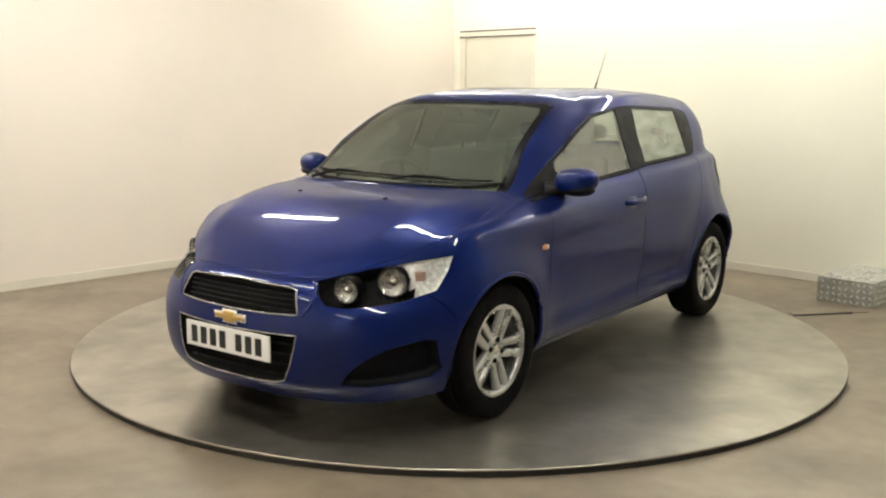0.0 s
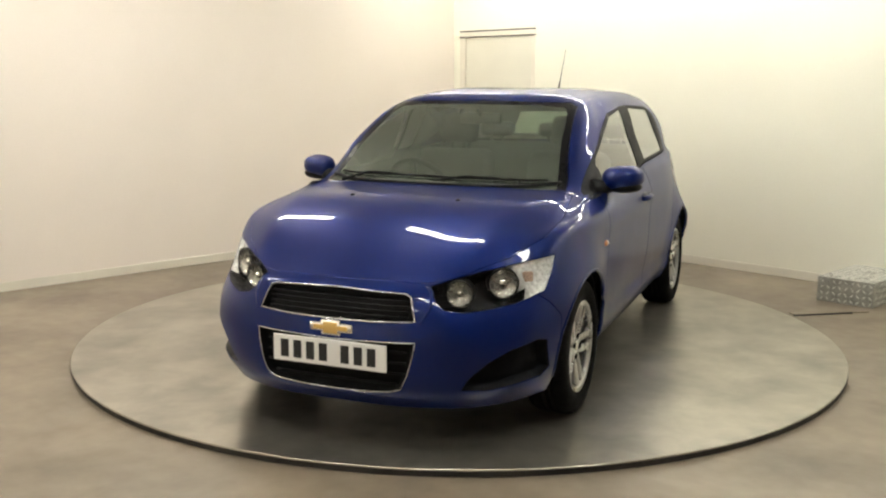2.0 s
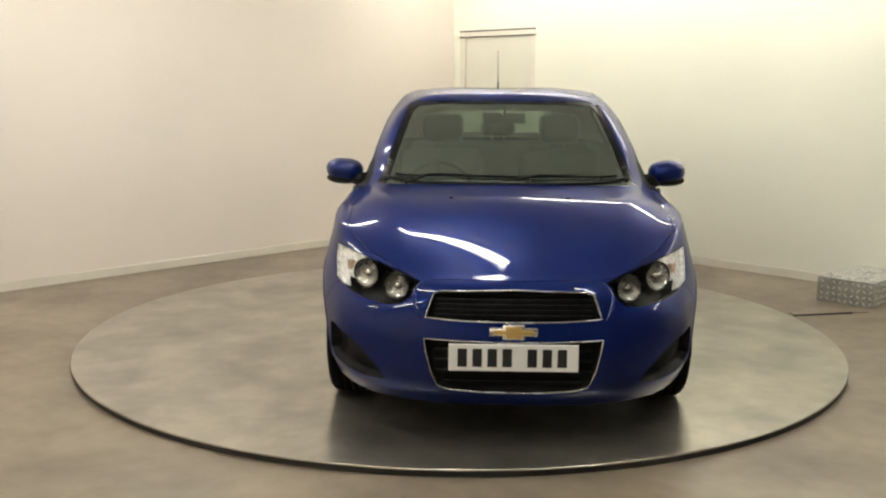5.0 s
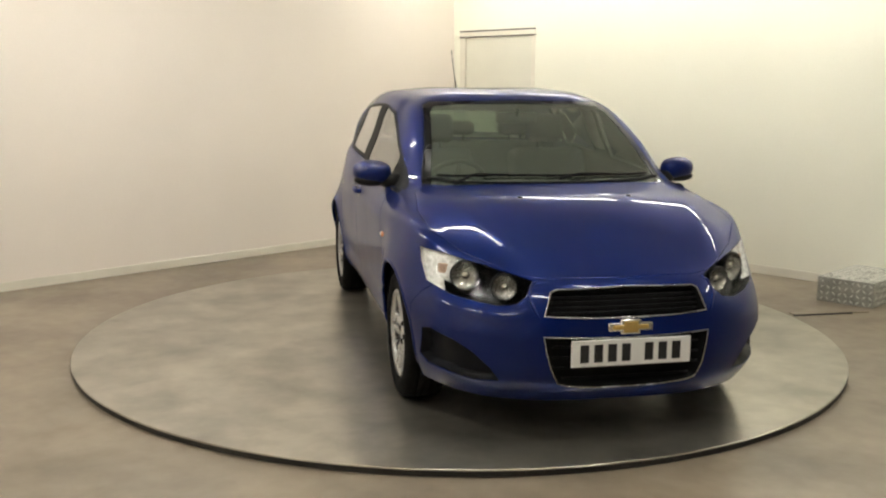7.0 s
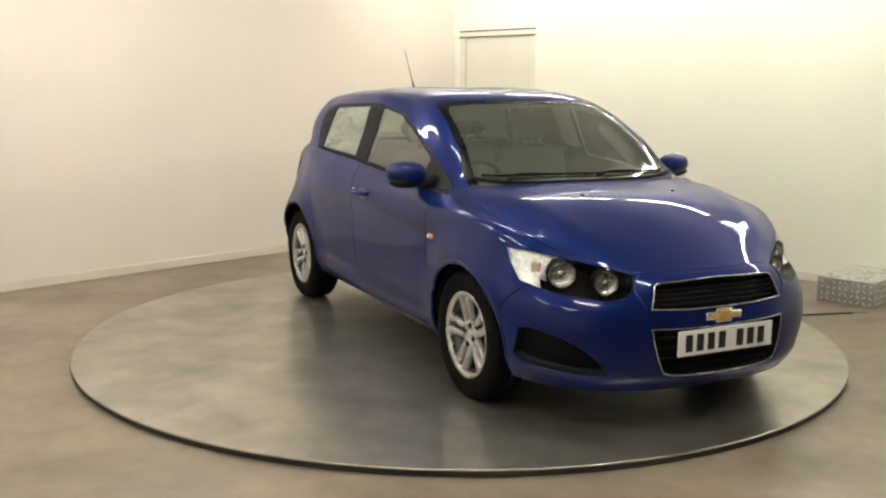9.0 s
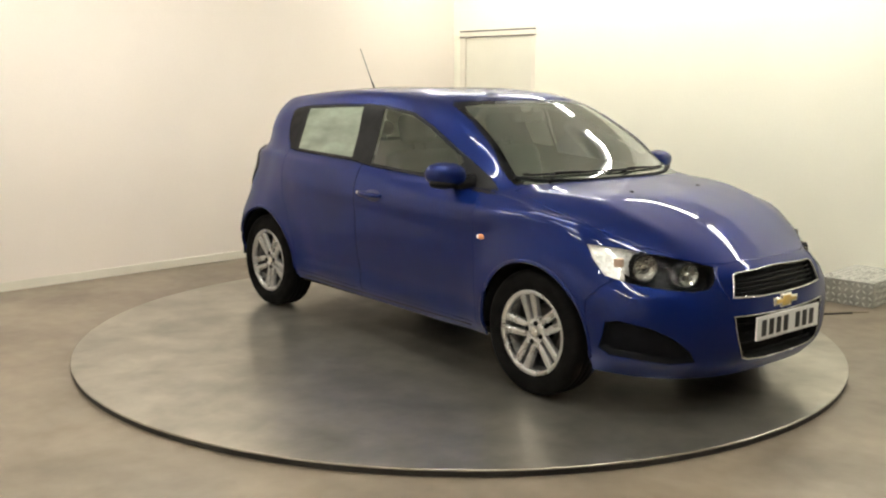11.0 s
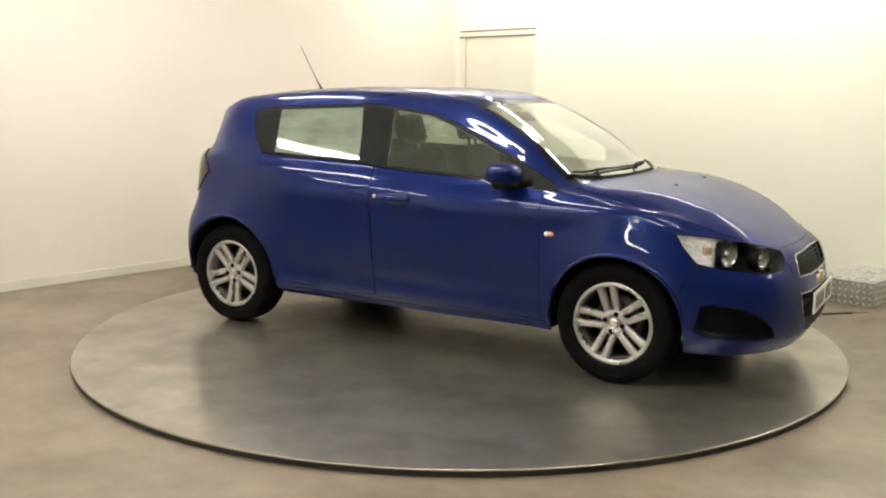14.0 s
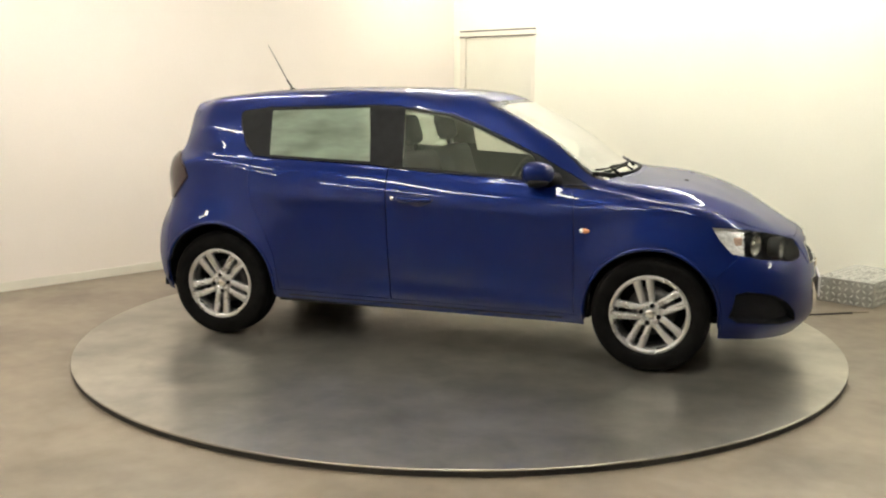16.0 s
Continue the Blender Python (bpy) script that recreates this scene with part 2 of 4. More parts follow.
M_HOUSING = material("lamp_housing", (0.8, 0.8, 0.78), 0.4, var=0.03)


def ceiling_light(x, y, turn, length, tubes):
    th = empty("ceiling_light", "white batten ceiling light with two lit tubes" if tubes == 2 else "white batten ceiling light with one lit tube, out of view", "ceiling light", pose(x, y, CEILING, 0, 0, turn), "ceiling lights")
    bm = bmesh.new()
    box(bm, -length / 2, length / 2, -0.07, 0.07, -0.05, 0.0, bevel=0.006)
    part("housing", bm, M_HOUSING, th, smooth=False)
    for s in ((-0.028, 0.028) if tubes == 2 else (0.0,)):
        bm = bmesh.new()
        lathe(bm, [(0.0, 0.0), (0.016, 0.0), (0.016, length - 0.04), (0.0, length - 0.04)], 12, pose(-length / 2 + 0.02, s, -0.07, 0, 90, 0))
        part("tube", fix(bm), M_TUBE, th, "lit fluorescent tube")
    return th


for q in TUBES:
    ceiling_light(*q)

# ---------------------------------------------------------------- turntable
RADIUS = 2.236
turntable = empty("turntable", "round brushed steel car turntable with a black rim", "turntable")
bm = bmesh.new()
lathe(bm, [(0, TABLE_TOP - 0.008), (0, TABLE_TOP), (RADIUS * 0.5, TABLE_TOP), (RADIUS - 0.003, TABLE_TOP), (RADIUS, TABLE_TOP - 0.003), (RADIUS, TABLE_TOP - 0.008)], 160, closed=True)
for f in bm.faces:
    f.smooth = False
part("top_plate", fix(bm), M_STEEL, turntable, "worn brushed steel top plate", smooth=False)
bm = bmesh.new()
lathe(bm, [(RADIUS - 0.06, 0.002), (RADIUS - 0.06, TABLE_TOP - 0.009), (RADIUS - 0.004, TABLE_TOP - 0.009), (RADIUS - 0.004, 0.002)], 160, closed=True)
part("rim", fix(bm), M_RUBBER, turntable, "black rubber rim", smooth=False)

# ---------------------------------------------------------------- the car: shell
car = empty("car", "metallic blue five-door hatchback parked on the turntable", "car")
SIDE_X = [1.58, 1.26, 0.9, 0.3, -0.3, -0.9, -1.26, -1.6]


def loop(fx, fy, fz, sx, sy, sz, rx, ry, rz):
    """One line of the car's form from the front's middle along one side to the rear's middle: four points, eight, three."""
    return [Vector(p) for p in zip([*fx, *sx, *rx], [*fy, *sy, *ry], [*fz, *sz, *rz])]


LOOPS = [
    loop((2.03, 2.0, 1.90, 1.76), (0, .35, .56, .69), (.18, .18, .18, .185), SIDE_X, (.77, .79, .785, .785, .785, .785, .79, .76), (.2, .215, .222, .225, .235, .243, .24, .24), (-1.72, -1.84, -1.87), (.66, .4, 0), (.24, .24, .24)),
    loop((2.085, 2.06, 1.955, 1.81), (0, .36, .57, .715), (.255, .255, .255, .26), SIDE_X, (.80, .83, .825, .82, .82, .825, .83, .80), (.28, .3, .3, .3, .31, .32, .32, .32), (-1.74, -1.86, -1.89), (.68, .42, 0), (.32, .32, .32)),
    loop((2.105, 2.075, 1.975, 1.83), (0, .36, .585, .735), (.40, .40, .40, .41), SIDE_X, (.82, .858, .842, .835, .835, .843, .858, .83), (.43, .44, .44, .44, .45, .46, .46, .46), (-1.75, -1.87, -1.90), (.70, .44, 0), (.46, .46, .46)),
    loop((2.085, 2.055, 1.955, 1.805), (0, .36, .58, .73), (.545, .545, .55, .555), SIDE_X, (.825, .868, .853, .848, .848, .856, .866, .822), (.575, .59, .59, .59, .60, .61, .61, .61), (-1.735, -1.855, -1.885), (.69, .44, 0), (.61, .61, .61)),
    loop((2.03, 2.005, 1.905, 1.765), (0, .34, .535, .69), (.665, .662, .655, .66), SIDE_X, (.80, .858, .852, .85, .85, .852, .835, .75), (.69, .73, .75, .76, .77, .78, .78, .78), (-1.71, -1.83, -1.86), (.60, .40, 0), (.78, .78, .78)),
    loop((1.955, 1.93, 1.845, 1.705), (0, .30, .50, .665), (.718, .72, .735, .765), (1.56, 1.26, 0.9, 0.3, -0.3, -0.9, -1.26, -1.6), (.765, .828, .838, .842, .845, .838, .79, .70), (.812, .868, .89, .90, .915, .935, .945, .945), (-1.71, -1.80, -1.82), (.60, .39, 0), (.95, .95, .95)),
    loop((1.50, 1.48, 1.42, 1.36), (0, .33, .56, .695), (.947, .944, .937, .918), (1.28, 1.12, .92, .3, -.3, -.9, -1.26, -1.55), (.755, .78, .795, .812, .819, .814, .775, .705), (.902, .922, .936, .957, .984, 1.008, 1.02, 1.025), (-1.69, -1.77, -1.79), (.585, .38, 0), (1.03, 1.03, 1.03)),
    loop((1.15, 1.135, 1.09, 1.03), (0, .31, .52, .668), (.993, .990, .984, .974), (1.0, .87, .68, .26, -.3, -.9, -1.15, -1.45), (.724, .757, .776, .790, .792, .781, .761, .70), (.955, .963, .972, .989, 1.028, 1.05, 1.061, 1.074), (-1.65, -1.735, -1.76), (.546, .352, 0), (1.085, 1.09, 1.09)),
    loop((1.09, 1.075, 1.03, .975), (0, .30, .50, .65), (1.0, .998, .993, .988), (.945, .81, .605, .25, -.3, -.9, -1.12, -1.42), (.715, .752, .770, .784, .787, .776, .757, .70), (.966, .975, .984, 1.0, 1.043, 1.064, 1.075, 1.09), (-1.64, -1.72, -1.75), (.545, .35, 0), (1.10, 1.11, 1.11)),
    loop((.73, .722, .695, .65), (0, .28, .475, .622), (1.208, 1.206, 1.203, 1.197), (.555, .46, .31, .08, -.32, -.9, -1.13, -1.42), (.679, .702, .712, .719, .72, .712, .702, .665), (1.178, 1.178, 1.178, 1.183, 1.2, 1.21, 1.215, 1.22), (-1.60, -1.70, -1.73), (.52, .35, 0), (1.22, 1.23, 1.23)),
    loop((.37, .362, .338, .28), (0, .26, .44, .55), (1.392, 1.391, 1.388, 1.379), (.16, .075, -.01, -.145, -.35, -.9, -1.16, -1.42), (.616, .63, .638, .645, .65, .64, .625, .60), (1.347, 1.356, 1.362, 1.368, 1.374, 1.36, 1.342, 1.325), (-1.55, -1.68, -1.72), (.50, .32, 0), (1.33, 1.335, 1.335)),
    loop((.28, .27, .235, .16), (0, .26, .43, .51), (1.428, 1.427, 1.423, 1.414), (.03, -.05, -.12, -.22, -.4, -.9, -1.16, -1.42), (.555, .57, .578, .588, .595, .586, .565, .53), (1.408, 1.416, 1.422, 1.428, 1.432, 1.42, 1.405, 1.383), (-1.53, -1.68, -1.74), (.455, .29, 0), (1.362, 1.358, 1.357)),
    loop((.10, .09, .06, .0), (0, .2, .32, .37), (1.457, 1.456, 1.453, 1.45), (-.08, -.14, -.2, -.3, -.45, -.9, -1.15, -1.38), (.42, .425, .43, .435, .44, .43, .42, .40), (1.452, 1.455, 1.458, 1.460, 1.462, 1.449, 1.434, 1.41), (-1.52, -1.63, -1.68), (.34, .2, 0), (1.39, 1.388, 1.387)),
    loop((-.10, -.11, -.12, -.14), (0, 0, 0, 0), (1.465, 1.465, 1.466, 1.466), (-.2, -.25, -.3, -.38, -.5, -.9, -1.1, -1.28), (0,) * 8, (1.467, 1.468, 1.469, 1.47, 1.47, 1.461, 1.452, 1.441), (-1.40, -1.46, -1.48), (0, 0, 0), (1.43, 1.425, 1.424)),
]


def glide(a, b, c, d, t):
    """Catmull-Rom between b and c, with chord-length tangents."""
    l0, l1, l2 = max((b - a).length, 1e-5), max((c - b).length, 1e-5), max((d - c).length, 1e-5)
    m1 = ((b - a) / l0 * l1 + (c - b) / l1 * l0) / (l0 + l1) * l1
    m2 = ((c - b) / l1 * l2 + (d - c) / l2 * l1) / (l1 + l2) * l1
    t2, t3 = t * t, t * t * t
    return b * (2 * t3 - 3 * t2 + 1) + m1 * (t3 - 2 * t2 + t) + c * (-2 * t3 + 3 * t2) + m2 * (t3 - t2)


def refine(pts, k, mirror_ends=False):
    """More points along a line; at the middle of the car the line goes on mirrored."""
    n = len(pts)
    flip = lambda p: Vector((p.x, -p.y, p.z))
    get = lambda i: pts[i] if 0 <= i < n else ((flip(pts[-i]) if i < 0 else flip(pts[2 * n - 2 - i])) if mirror_ends else (pts[0] * 2 - pts[1] if i < 0 else pts[-1] * 2 - pts[-2]))
    out = []
    for i in range(n - 1):
        for j in range(k):
            out.append(glide(get(i - 1), pts[i], pts[i + 1], get(i + 2), j / k))
    return out + [pts[-1].copy()]


def bell(d, w):
    return math.exp(-(d / w) ** 2)


def body_line(p):
    """Pressed lines of the panels: flared arches, the bonnet's two ridges, the shoulder and the hollow above the sill."""
    q = p.copy()
    if p.y > 0.6 and p.z < 0.85:
        for cx in (1.2625, -1.2625):
            r = math.hypot(p.x - cx, p.z - 0.305)
            q.y += 0.011 * bell(max(0.0, r - 0.36), 0.075)
            q.y -= 0.003 * bell(r - 0.52, 0.06)
    if p.y > 0.7 and -0.95 < p.x < 0.95:
        fade = min(1.0, (0.95 - abs(p.x)) / 0.15)
        q.y -= 0.010 * fade * bell(p.z - (0.375 + 0.03 * (0.9 - p.x) / 1.8), 0.045)
        q.y += 0.006 * fade * bell(p.z - (0.80 + 0.05 * (0.9 - p.x) / 1.8), 0.05)
    if 1.0 < p.x < 1.93 and p.z > 0.7:
        u = (p.x - 1.05) / 0.85
        ridge = 0.655 - 0.20 * u
        fade = max(0.0, min(1.0, u * 6, (1 - u) * 5))
        q.z += 0.006 * fade * bell(p.y - ridge, 0.06)
    return q


def build_shell():
    rows = [refine(r, 9, True) for r in LOOPS]
    cols = [[body_line(p) for p in refine([r[c] for r in rows], 8)] for c in range(len(rows[0]))]
    bm = bmesh.new()
    for side in (1, -1):
        vs = [[bm.verts.new((p.x, max(p.y, 0.0) * side if p.y > 1e-4 else 0.0, p.z)) for p in col] for col in cols]
        for i in range(len(vs) - 1):
            for k in range(len(vs[0]) - 1):
                q = (vs[i][k], vs[i][k + 1], vs[i + 1][k + 1], vs[i + 1][k])
                try:
                    bm.faces.new(q if side == -1 else q[::-1])
                except ValueError:
                    pass
    bmesh.ops.remove_doubles(bm, verts=bm.verts[:], dist=2e-4)
    bmesh.ops.dissolve_degenerate(bm, edges=bm.edges[:], dist=1e-5)
    bmesh.ops.recalc_face_normals(bm, faces=bm.faces[:])
    if sum(f.normal.z * f.calc_area() for f in bm.faces) < 0:
        bmesh.ops.reverse_faces(bm, faces=bm.faces[:])
    return bm


shell = build_shell()
shell.normal_update()
form = shell.copy()
bmesh.ops.triangulate(form, faces=form.faces[:])
form.normal_update()
form.faces.ensure_lookup_table()
FACES = [([v.co.copy() for v in f.verts], [v.normal.copy() for v in f.verts]) for f in form.faces]
SKIN = BVHTree.FromBMesh(form)
form.free()


def smooth_normal(p):
    """The body's normal at its point nearest to p, blended between the corners of the face there."""
    near, n, i, d = SKIN.find_nearest(p)
    cos, ns = FACES[i]
    w = poly_3d_calc(cos, near)
    return (ns[0] * w[0] + ns[1] * w[1] + ns[2] * w[2]).normalized()


def on_front(y, z):
    p, n, i, d = SKIN.ray_cast(Vector((3, y, z)), Vector((-1, 0, 0)))
    return p


def on_side(x, z, side):
    p, n, i, d = SKIN.ray_cast(Vector((x, 2 * side, z)), Vector((0, -side, 0)))
    return p


def on_top(x, y):
    p, n, i, d = SKIN.ray_cast(Vector((x, y, 3)), Vector((0, 0, -1)))
    return p


def inside(poly, a, b):
    hit = False
    for i in range(len(poly)):
        (x0, y0), (x1, y1) = poly[i - 1], poly[i]
        if (y0 > b) != (y1 > b) and a < (x1 - x0) * (b - y0) / (y1 - y0) + x0:
            hit = not hit
    return hit


REGION = shell.faces.layers.int.new("region")
REGIONS = {}


def cut(name, poly, axes, want, only=None):
    """Scores the outline poly (seen along the third axis) into the shell and gives the faces inside it to a region."""
    a, b = axes
    third = 3 - a - b
    for i in range(len(poly)):
        p, q = poly[i - 1], poly[i]
        lo = (min(p[0], q[0]) - 0.002, min(p[1], q[1]) - 0.002)
        hi = (max(p[0], q[0]) + 0.002, max(p[1], q[1]) + 0.002)
        geom = []
        for f in shell.faces:
            if not want(f.calc_center_median(), f.normal):
                continue
            us = [v.co[a] for v in f.verts]
            ws = [v.co[b] for v in f.verts]
            if max(us) >= lo[0] and min(us) <= hi[0] and max(ws) >= lo[1] and min(ws) <= hi[1]:
                geom.append(f)
        if not geom:
            continue
        es = {e for f in geom for e in f.edges}
        vs = {v for f in geom for v in f.verts}
        no = Vector((0, 0, 0))
        no[a], no[b] = -(q[1] - p[1]), q[0] - p[0]
        co = Vector((0, 0, 0))
        co[a], co[b] = p
        bmesh.ops.bisect_plane(shell, geom=[*vs, *es, *geom], dist=2e-4, plane_co=co, plane_no=no.normalized())
    k = REGIONS.setdefault(name, len(REGIONS) + 1)
    for f in shell.faces:
        c = f.calc_center_median()
        if want(c, f.normal) and inside(poly, c[a], c[b]) and (only is None or f[REGION] in only):
            f[REGION] = k


def mirrored(poly):
    return [(-y, z) for y, z in poly]


def arc_points(cx, cz, r, a0, a1, n):
    return [(cx + r * math.cos(radians(a0 + (a1 - a0) * i / n)), cz + r * math.sin(radians(a0 + (a1 - a0) * i / n))) for i in range(n + 1)]


# outlines seen from the side (x, z)
DLO = [(.945, .948), (.586, .982), (-.1, 1.02), (-.31, 1.043), (-.95, 1.066), (-1.05, 1.076), (-1.11, 1.13), (-1.165, 1.24), (-1.185, 1.31), (-1.17, 1.333), (-.99, 1.354), (-.35, 1.374), (-.177, 1.368), (.124, 1.333), (.32, 1.262), (.64, 1.115)]
FRONT_PANE = [(.60, 1.0), (.1, 1.027), (-.12, 1.04), (-.145, 1.352), (.115, 1.318), (.31, 1.247), (.595, 1.118), (.62, 1.09)]
REAR_PANE = [(-.315, 1.062), (-.945, 1.083), (-.975, 1.335), (-.36, 1.358)]
FRONT_DOOR = [(.865, .28), (.853, .90), (.83, .953), (.586, .981), (-.1, 1.019), (-.2, 1.03), (-.175, .29)]
REAR_DOOR = [(-.177, .29), (-.202, 1.03), (-.31, 1.042), (-.95, 1.065), (-1.05, 1.075), (-1.06, .95), (-1.03, .80), (-.95, .66), (-.89, .5), (-.87, .30)]
# wheel centre, arch radius and arch height
ARCHES = ((1.2625, 0.346, 0.312), (-1.2625, 0.355, 0.320))
# outlines seen from the front (y, z)
GRILLE = [(-.357, .553), (-.19, .545), (0, .542), (.19, .545), (.357, .553), (.325, .645), (.3, .656), (0, .664), (-.3, .656), (-.325, .645)]
INTAKE = [(-.362, .47), (0, .462), (.362, .47), (.355, .42), (.335, .34), (.305, .275), (.26, .262), (.12, .25), (0, .248), (-.12, .25), (-.26, .262), (-.305, .275), (-.335, .34), (-.355, .42)]
FOG = [(.53, .272), (.565, .325), (.63, .385), (.70, .428), (.775, .452), (.797, .44), (.800, .32), (.775, .288), (.62, .264)]
LAMP = [(.385, .685), (.425, .625), (.46, .598), (.53, .588), (.62, .598), (.70, .612), (.772, .645), (.782, .72), (.781, .777), (.70, .764), (.55, .732)]
# seen from above (x, y)
BONNET = [(1.972, -.32), (1.990, -.16), (1.995, .0), (1.990, .16), (1.972, .32), (1.925, .42), (1.86, .50), (1.72, .63), (1.55, .735), (1.3, .745), (1.0, .70), (1.02, .62), (1.08, .45), (1.11, .3), (1.12, 0), (1.11, -.3), (1.08, -.45), (1.02, -.62), (1.0, -.70), (1.3, -.745), (1.55, -.735), (1.72, -.63), (1.86, -.50), (1.925, -.42)]
SCREEN_SEEN = [(-.605, 1.01), (-.62, .99), (0, 1.002), (.62, .99), (.605, 1.01), (.51, 1.34), (.48, 1.372), (.35, 1.382), (0, 1.386), (-.35, 1.382), (-.48, 1.372), (-.51, 1.34)]

for side in (1, -1):
    tag = "left" if side > 0 else "right"
    flank = lambda c, n, s=side: c.y * s > 0.3 and abs(n.y) > 0.35
    for cx, arch, hub in ARCHES:
        cut("arch", [(cx + arch, .1), *arc_points(cx, hub, arch, 0, 180, 22), (cx - arch, .1)], (0, 2), lambda c, n, s=side: c.y * s > 0.4 and c.z < 0.75)
    cut("front_door_" + tag, FRONT_DOOR, (0, 2), flank)
    cut("rear_door_" + tag, REAR_DOOR, (0, 2), flank, only=(0,))
    cut("window_trim_" + tag, DLO, (0, 2), lambda c, n, s=side: c.y * s > 0.3 and c.z > 0.9 and abs(n.y) > 0.3)
    cut("front_window_" + tag, FRONT_PANE, (0, 2), lambda c, n, s=side: c.y * s > 0.3 and c.z > 0.9 and abs(n.y) > 0.3)
    cut("rear_window_" + tag, REAR_PANE, (0, 2), lambda c, n, s=side: c.y * s > 0.3 and c.z > 0.9 and abs(n.y) > 0.3)
nose = lambda c, n: c.x > 1.45 and n.x > 0.1
cut("bonnet", BONNET, (0, 1), lambda c, n: c.x > 0.95 and c.z > 0.672 and n.z > 0.2)
cut("screen_frame", [(-.66, .978), (.66, .978), (.535, 1.375), (.49, 1.397), (0, 1.404), (-.49, 1.397), (-.535, 1.375)], (1, 2), lambda c, n: 0.2 < c.x < 1.11 and n.x > 0.2 and c.z > 0.975, only=(0,))
cut("windscreen", SCREEN_SEEN, (1, 2), lambda c, n: 0.2 < c.x < 1.11 and n.x > 0.2 and c.z > 0.975)
cut("grille", GRILLE, (1, 2), nose)
cut("intake", INTAKE, (1, 2), nose)
for side in (1, -1):
    tag = "left" if side > 0 else "right"
    near = lambda c, n, s=side: c.x > 1.5 and c.y * s > 0.2
    cut("fog_" + tag, FOG if side > 0 else mirrored(FOG), (1, 2), near)
    cut("headlamp_" + tag, LAMP if side > 0 else mirrored(LAMP), (1, 2), near)
# bumper below the lamps, up to the wheel arch
BUMP = [(1.60, .10), (1.60, .53), (1.66, .60), (1.72, .645), (2.2, .72), (2.2, .1)]
for side in (1, -1):
    cut("front_bumper", BUMP, (0, 2), lambda c, n, s=side: c.x > 1.45 and c.y * s >= 0, only=(0,))
cut("front_bumper", [(-.42, .60), (-.42, .76), (.42, .76), (.42, .60)], (1, 2), lambda c, n: c.x > 1.85, only=(0,))
for side in (1, -1):
    cut("rear_bumper", [(-2.1, .1), (-2.1, .66), (-1.6, .66), (-1.6, .1)], (0, 2), lambda c, n, s=side: c.x < -1.5 and c.y * s >= 0, only=(0,))
    cut("tail_lamp_" + ("left" if side > 0 else "right"), [(-1.50, .93), (-1.525, .985), (-1.62, 1.06), (-1.9, 1.06), (-1.9, .80), (-1.60, .80)], (0, 2), lambda c, n, s=side: c.x < -1.45 and c.y * s > 0.42, only=(0,))
cut("rear_glass", [(-.50, 1.13), (.50, 1.13), (.43, 1.30), (-.43, 1.30)], (1, 2), lambda c, n: c.x < -1.5 and n.x < -0.3, only=(0,))
cut("tailgate", [(-.60, .67), (.60, .67), (.60, 1.0), (.53, 1.32), (-.53, 1.32), (-.60, 1.0)], (1, 2), lambda c, n: c.x < -1.5, only=(0,))
cut("roof", [(.30, -.44), (.34, 0), (.30, .44), (.1, .515), (-.3, .555), (-.9, .55), (-1.4, .50), (-1.72, .42), (-1.8, 0), (-1.72, -.42), (-1.4, -.50), (-.9, -.55), (-.3, -.555), (.1, -.515)], (0, 1), lambda c, n: c.z > 1.33 and n.z > 0.4, only=(0,))


def panel(name, region, mat, label="", parent=None, groove=0.0026, sink=0.0, keep=None, flat=0.0):
    """The faces of a region as one panel whose edge turns in."""
    k = REGIONS[region] if region else 0
    faces = [f for f in shell.faces if f[REGION] == k and (keep is None or keep(f.calc_center_median()))]
    bm = bmesh.new()
    vmap = {}
    for f in faces:
        vs = []
        for v in f.verts:
            if v not in vmap:
                vmap[v] = bm.verts.new(v.co)
            vs.append(vmap[v])
        try:
            bm.faces.new(vs)
        except ValueError:
            pass
    normal = {}
    if groove:
        bm.normal_update()
        bmesh.ops.inset_region(bm, faces=bm.faces[:], thickness=groove, use_boundary=True, use_even_offset=False)
        edge = [v for v in bm.verts if any(e.is_boundary for e in v.link_edges)]
        for v in edge:
            n = smooth_normal(v.co)
            inner = [e.other_vert(v).co for e in v.link_edges if not e.is_boundary]
            out = (v.co - sum(inner, Vector((0, 0, 0))) / max(1, len(inner))).normalized()
            v.co -= n * 0.006 + out * groove * 0.12
            normal[v] = (n * 0.35 + out).normalized()
    for v in bm.verts:
        n = smooth_normal(v.co)
        if v not in normal:
            normal[v] = n
        if sink:
            v.co -= n * sink
    bm.verts.index_update()
    ns = [normal[v] for v in bm.verts]
    mean = sum(ns, Vector((0, 0, 0))).normalized()
    ns = [n.lerp(mean, flat).normalized() for n in ns]
    ob = part(name, bm, mat, parent or car, label)
    ob.data.normals_split_custom_set_from_vertices(ns)
    return ob


panel("body_shell", None, M_PAINT)
bonnet = panel("bonnet", "bonnet", M_PAINT, groove=0.0034)
panel("roof", "roof", M_PAINT, groove=0.002)
front_bumper = panel("front_bumper", "front_bumper", M_PAINT)
panel("rear_bumper", "rear_bumper", M_PAINT)
tailgate = panel("tailgate", "tailgate", M_PAINT)
panel("rear_window_glass", "rear_glass", M_REARGLASS, "tinted tailgate glass", tailgate, groove=0)
panel("screen_border", "screen_frame", M_GLOSSBLACK, "black border of the windscreen", sink=0.002)
windscreen = panel("windscreen", "windscreen", M_GLASS, "clear windscreen glass", groove=0, sink=0.003, flat=0.45)
DOORS = {}
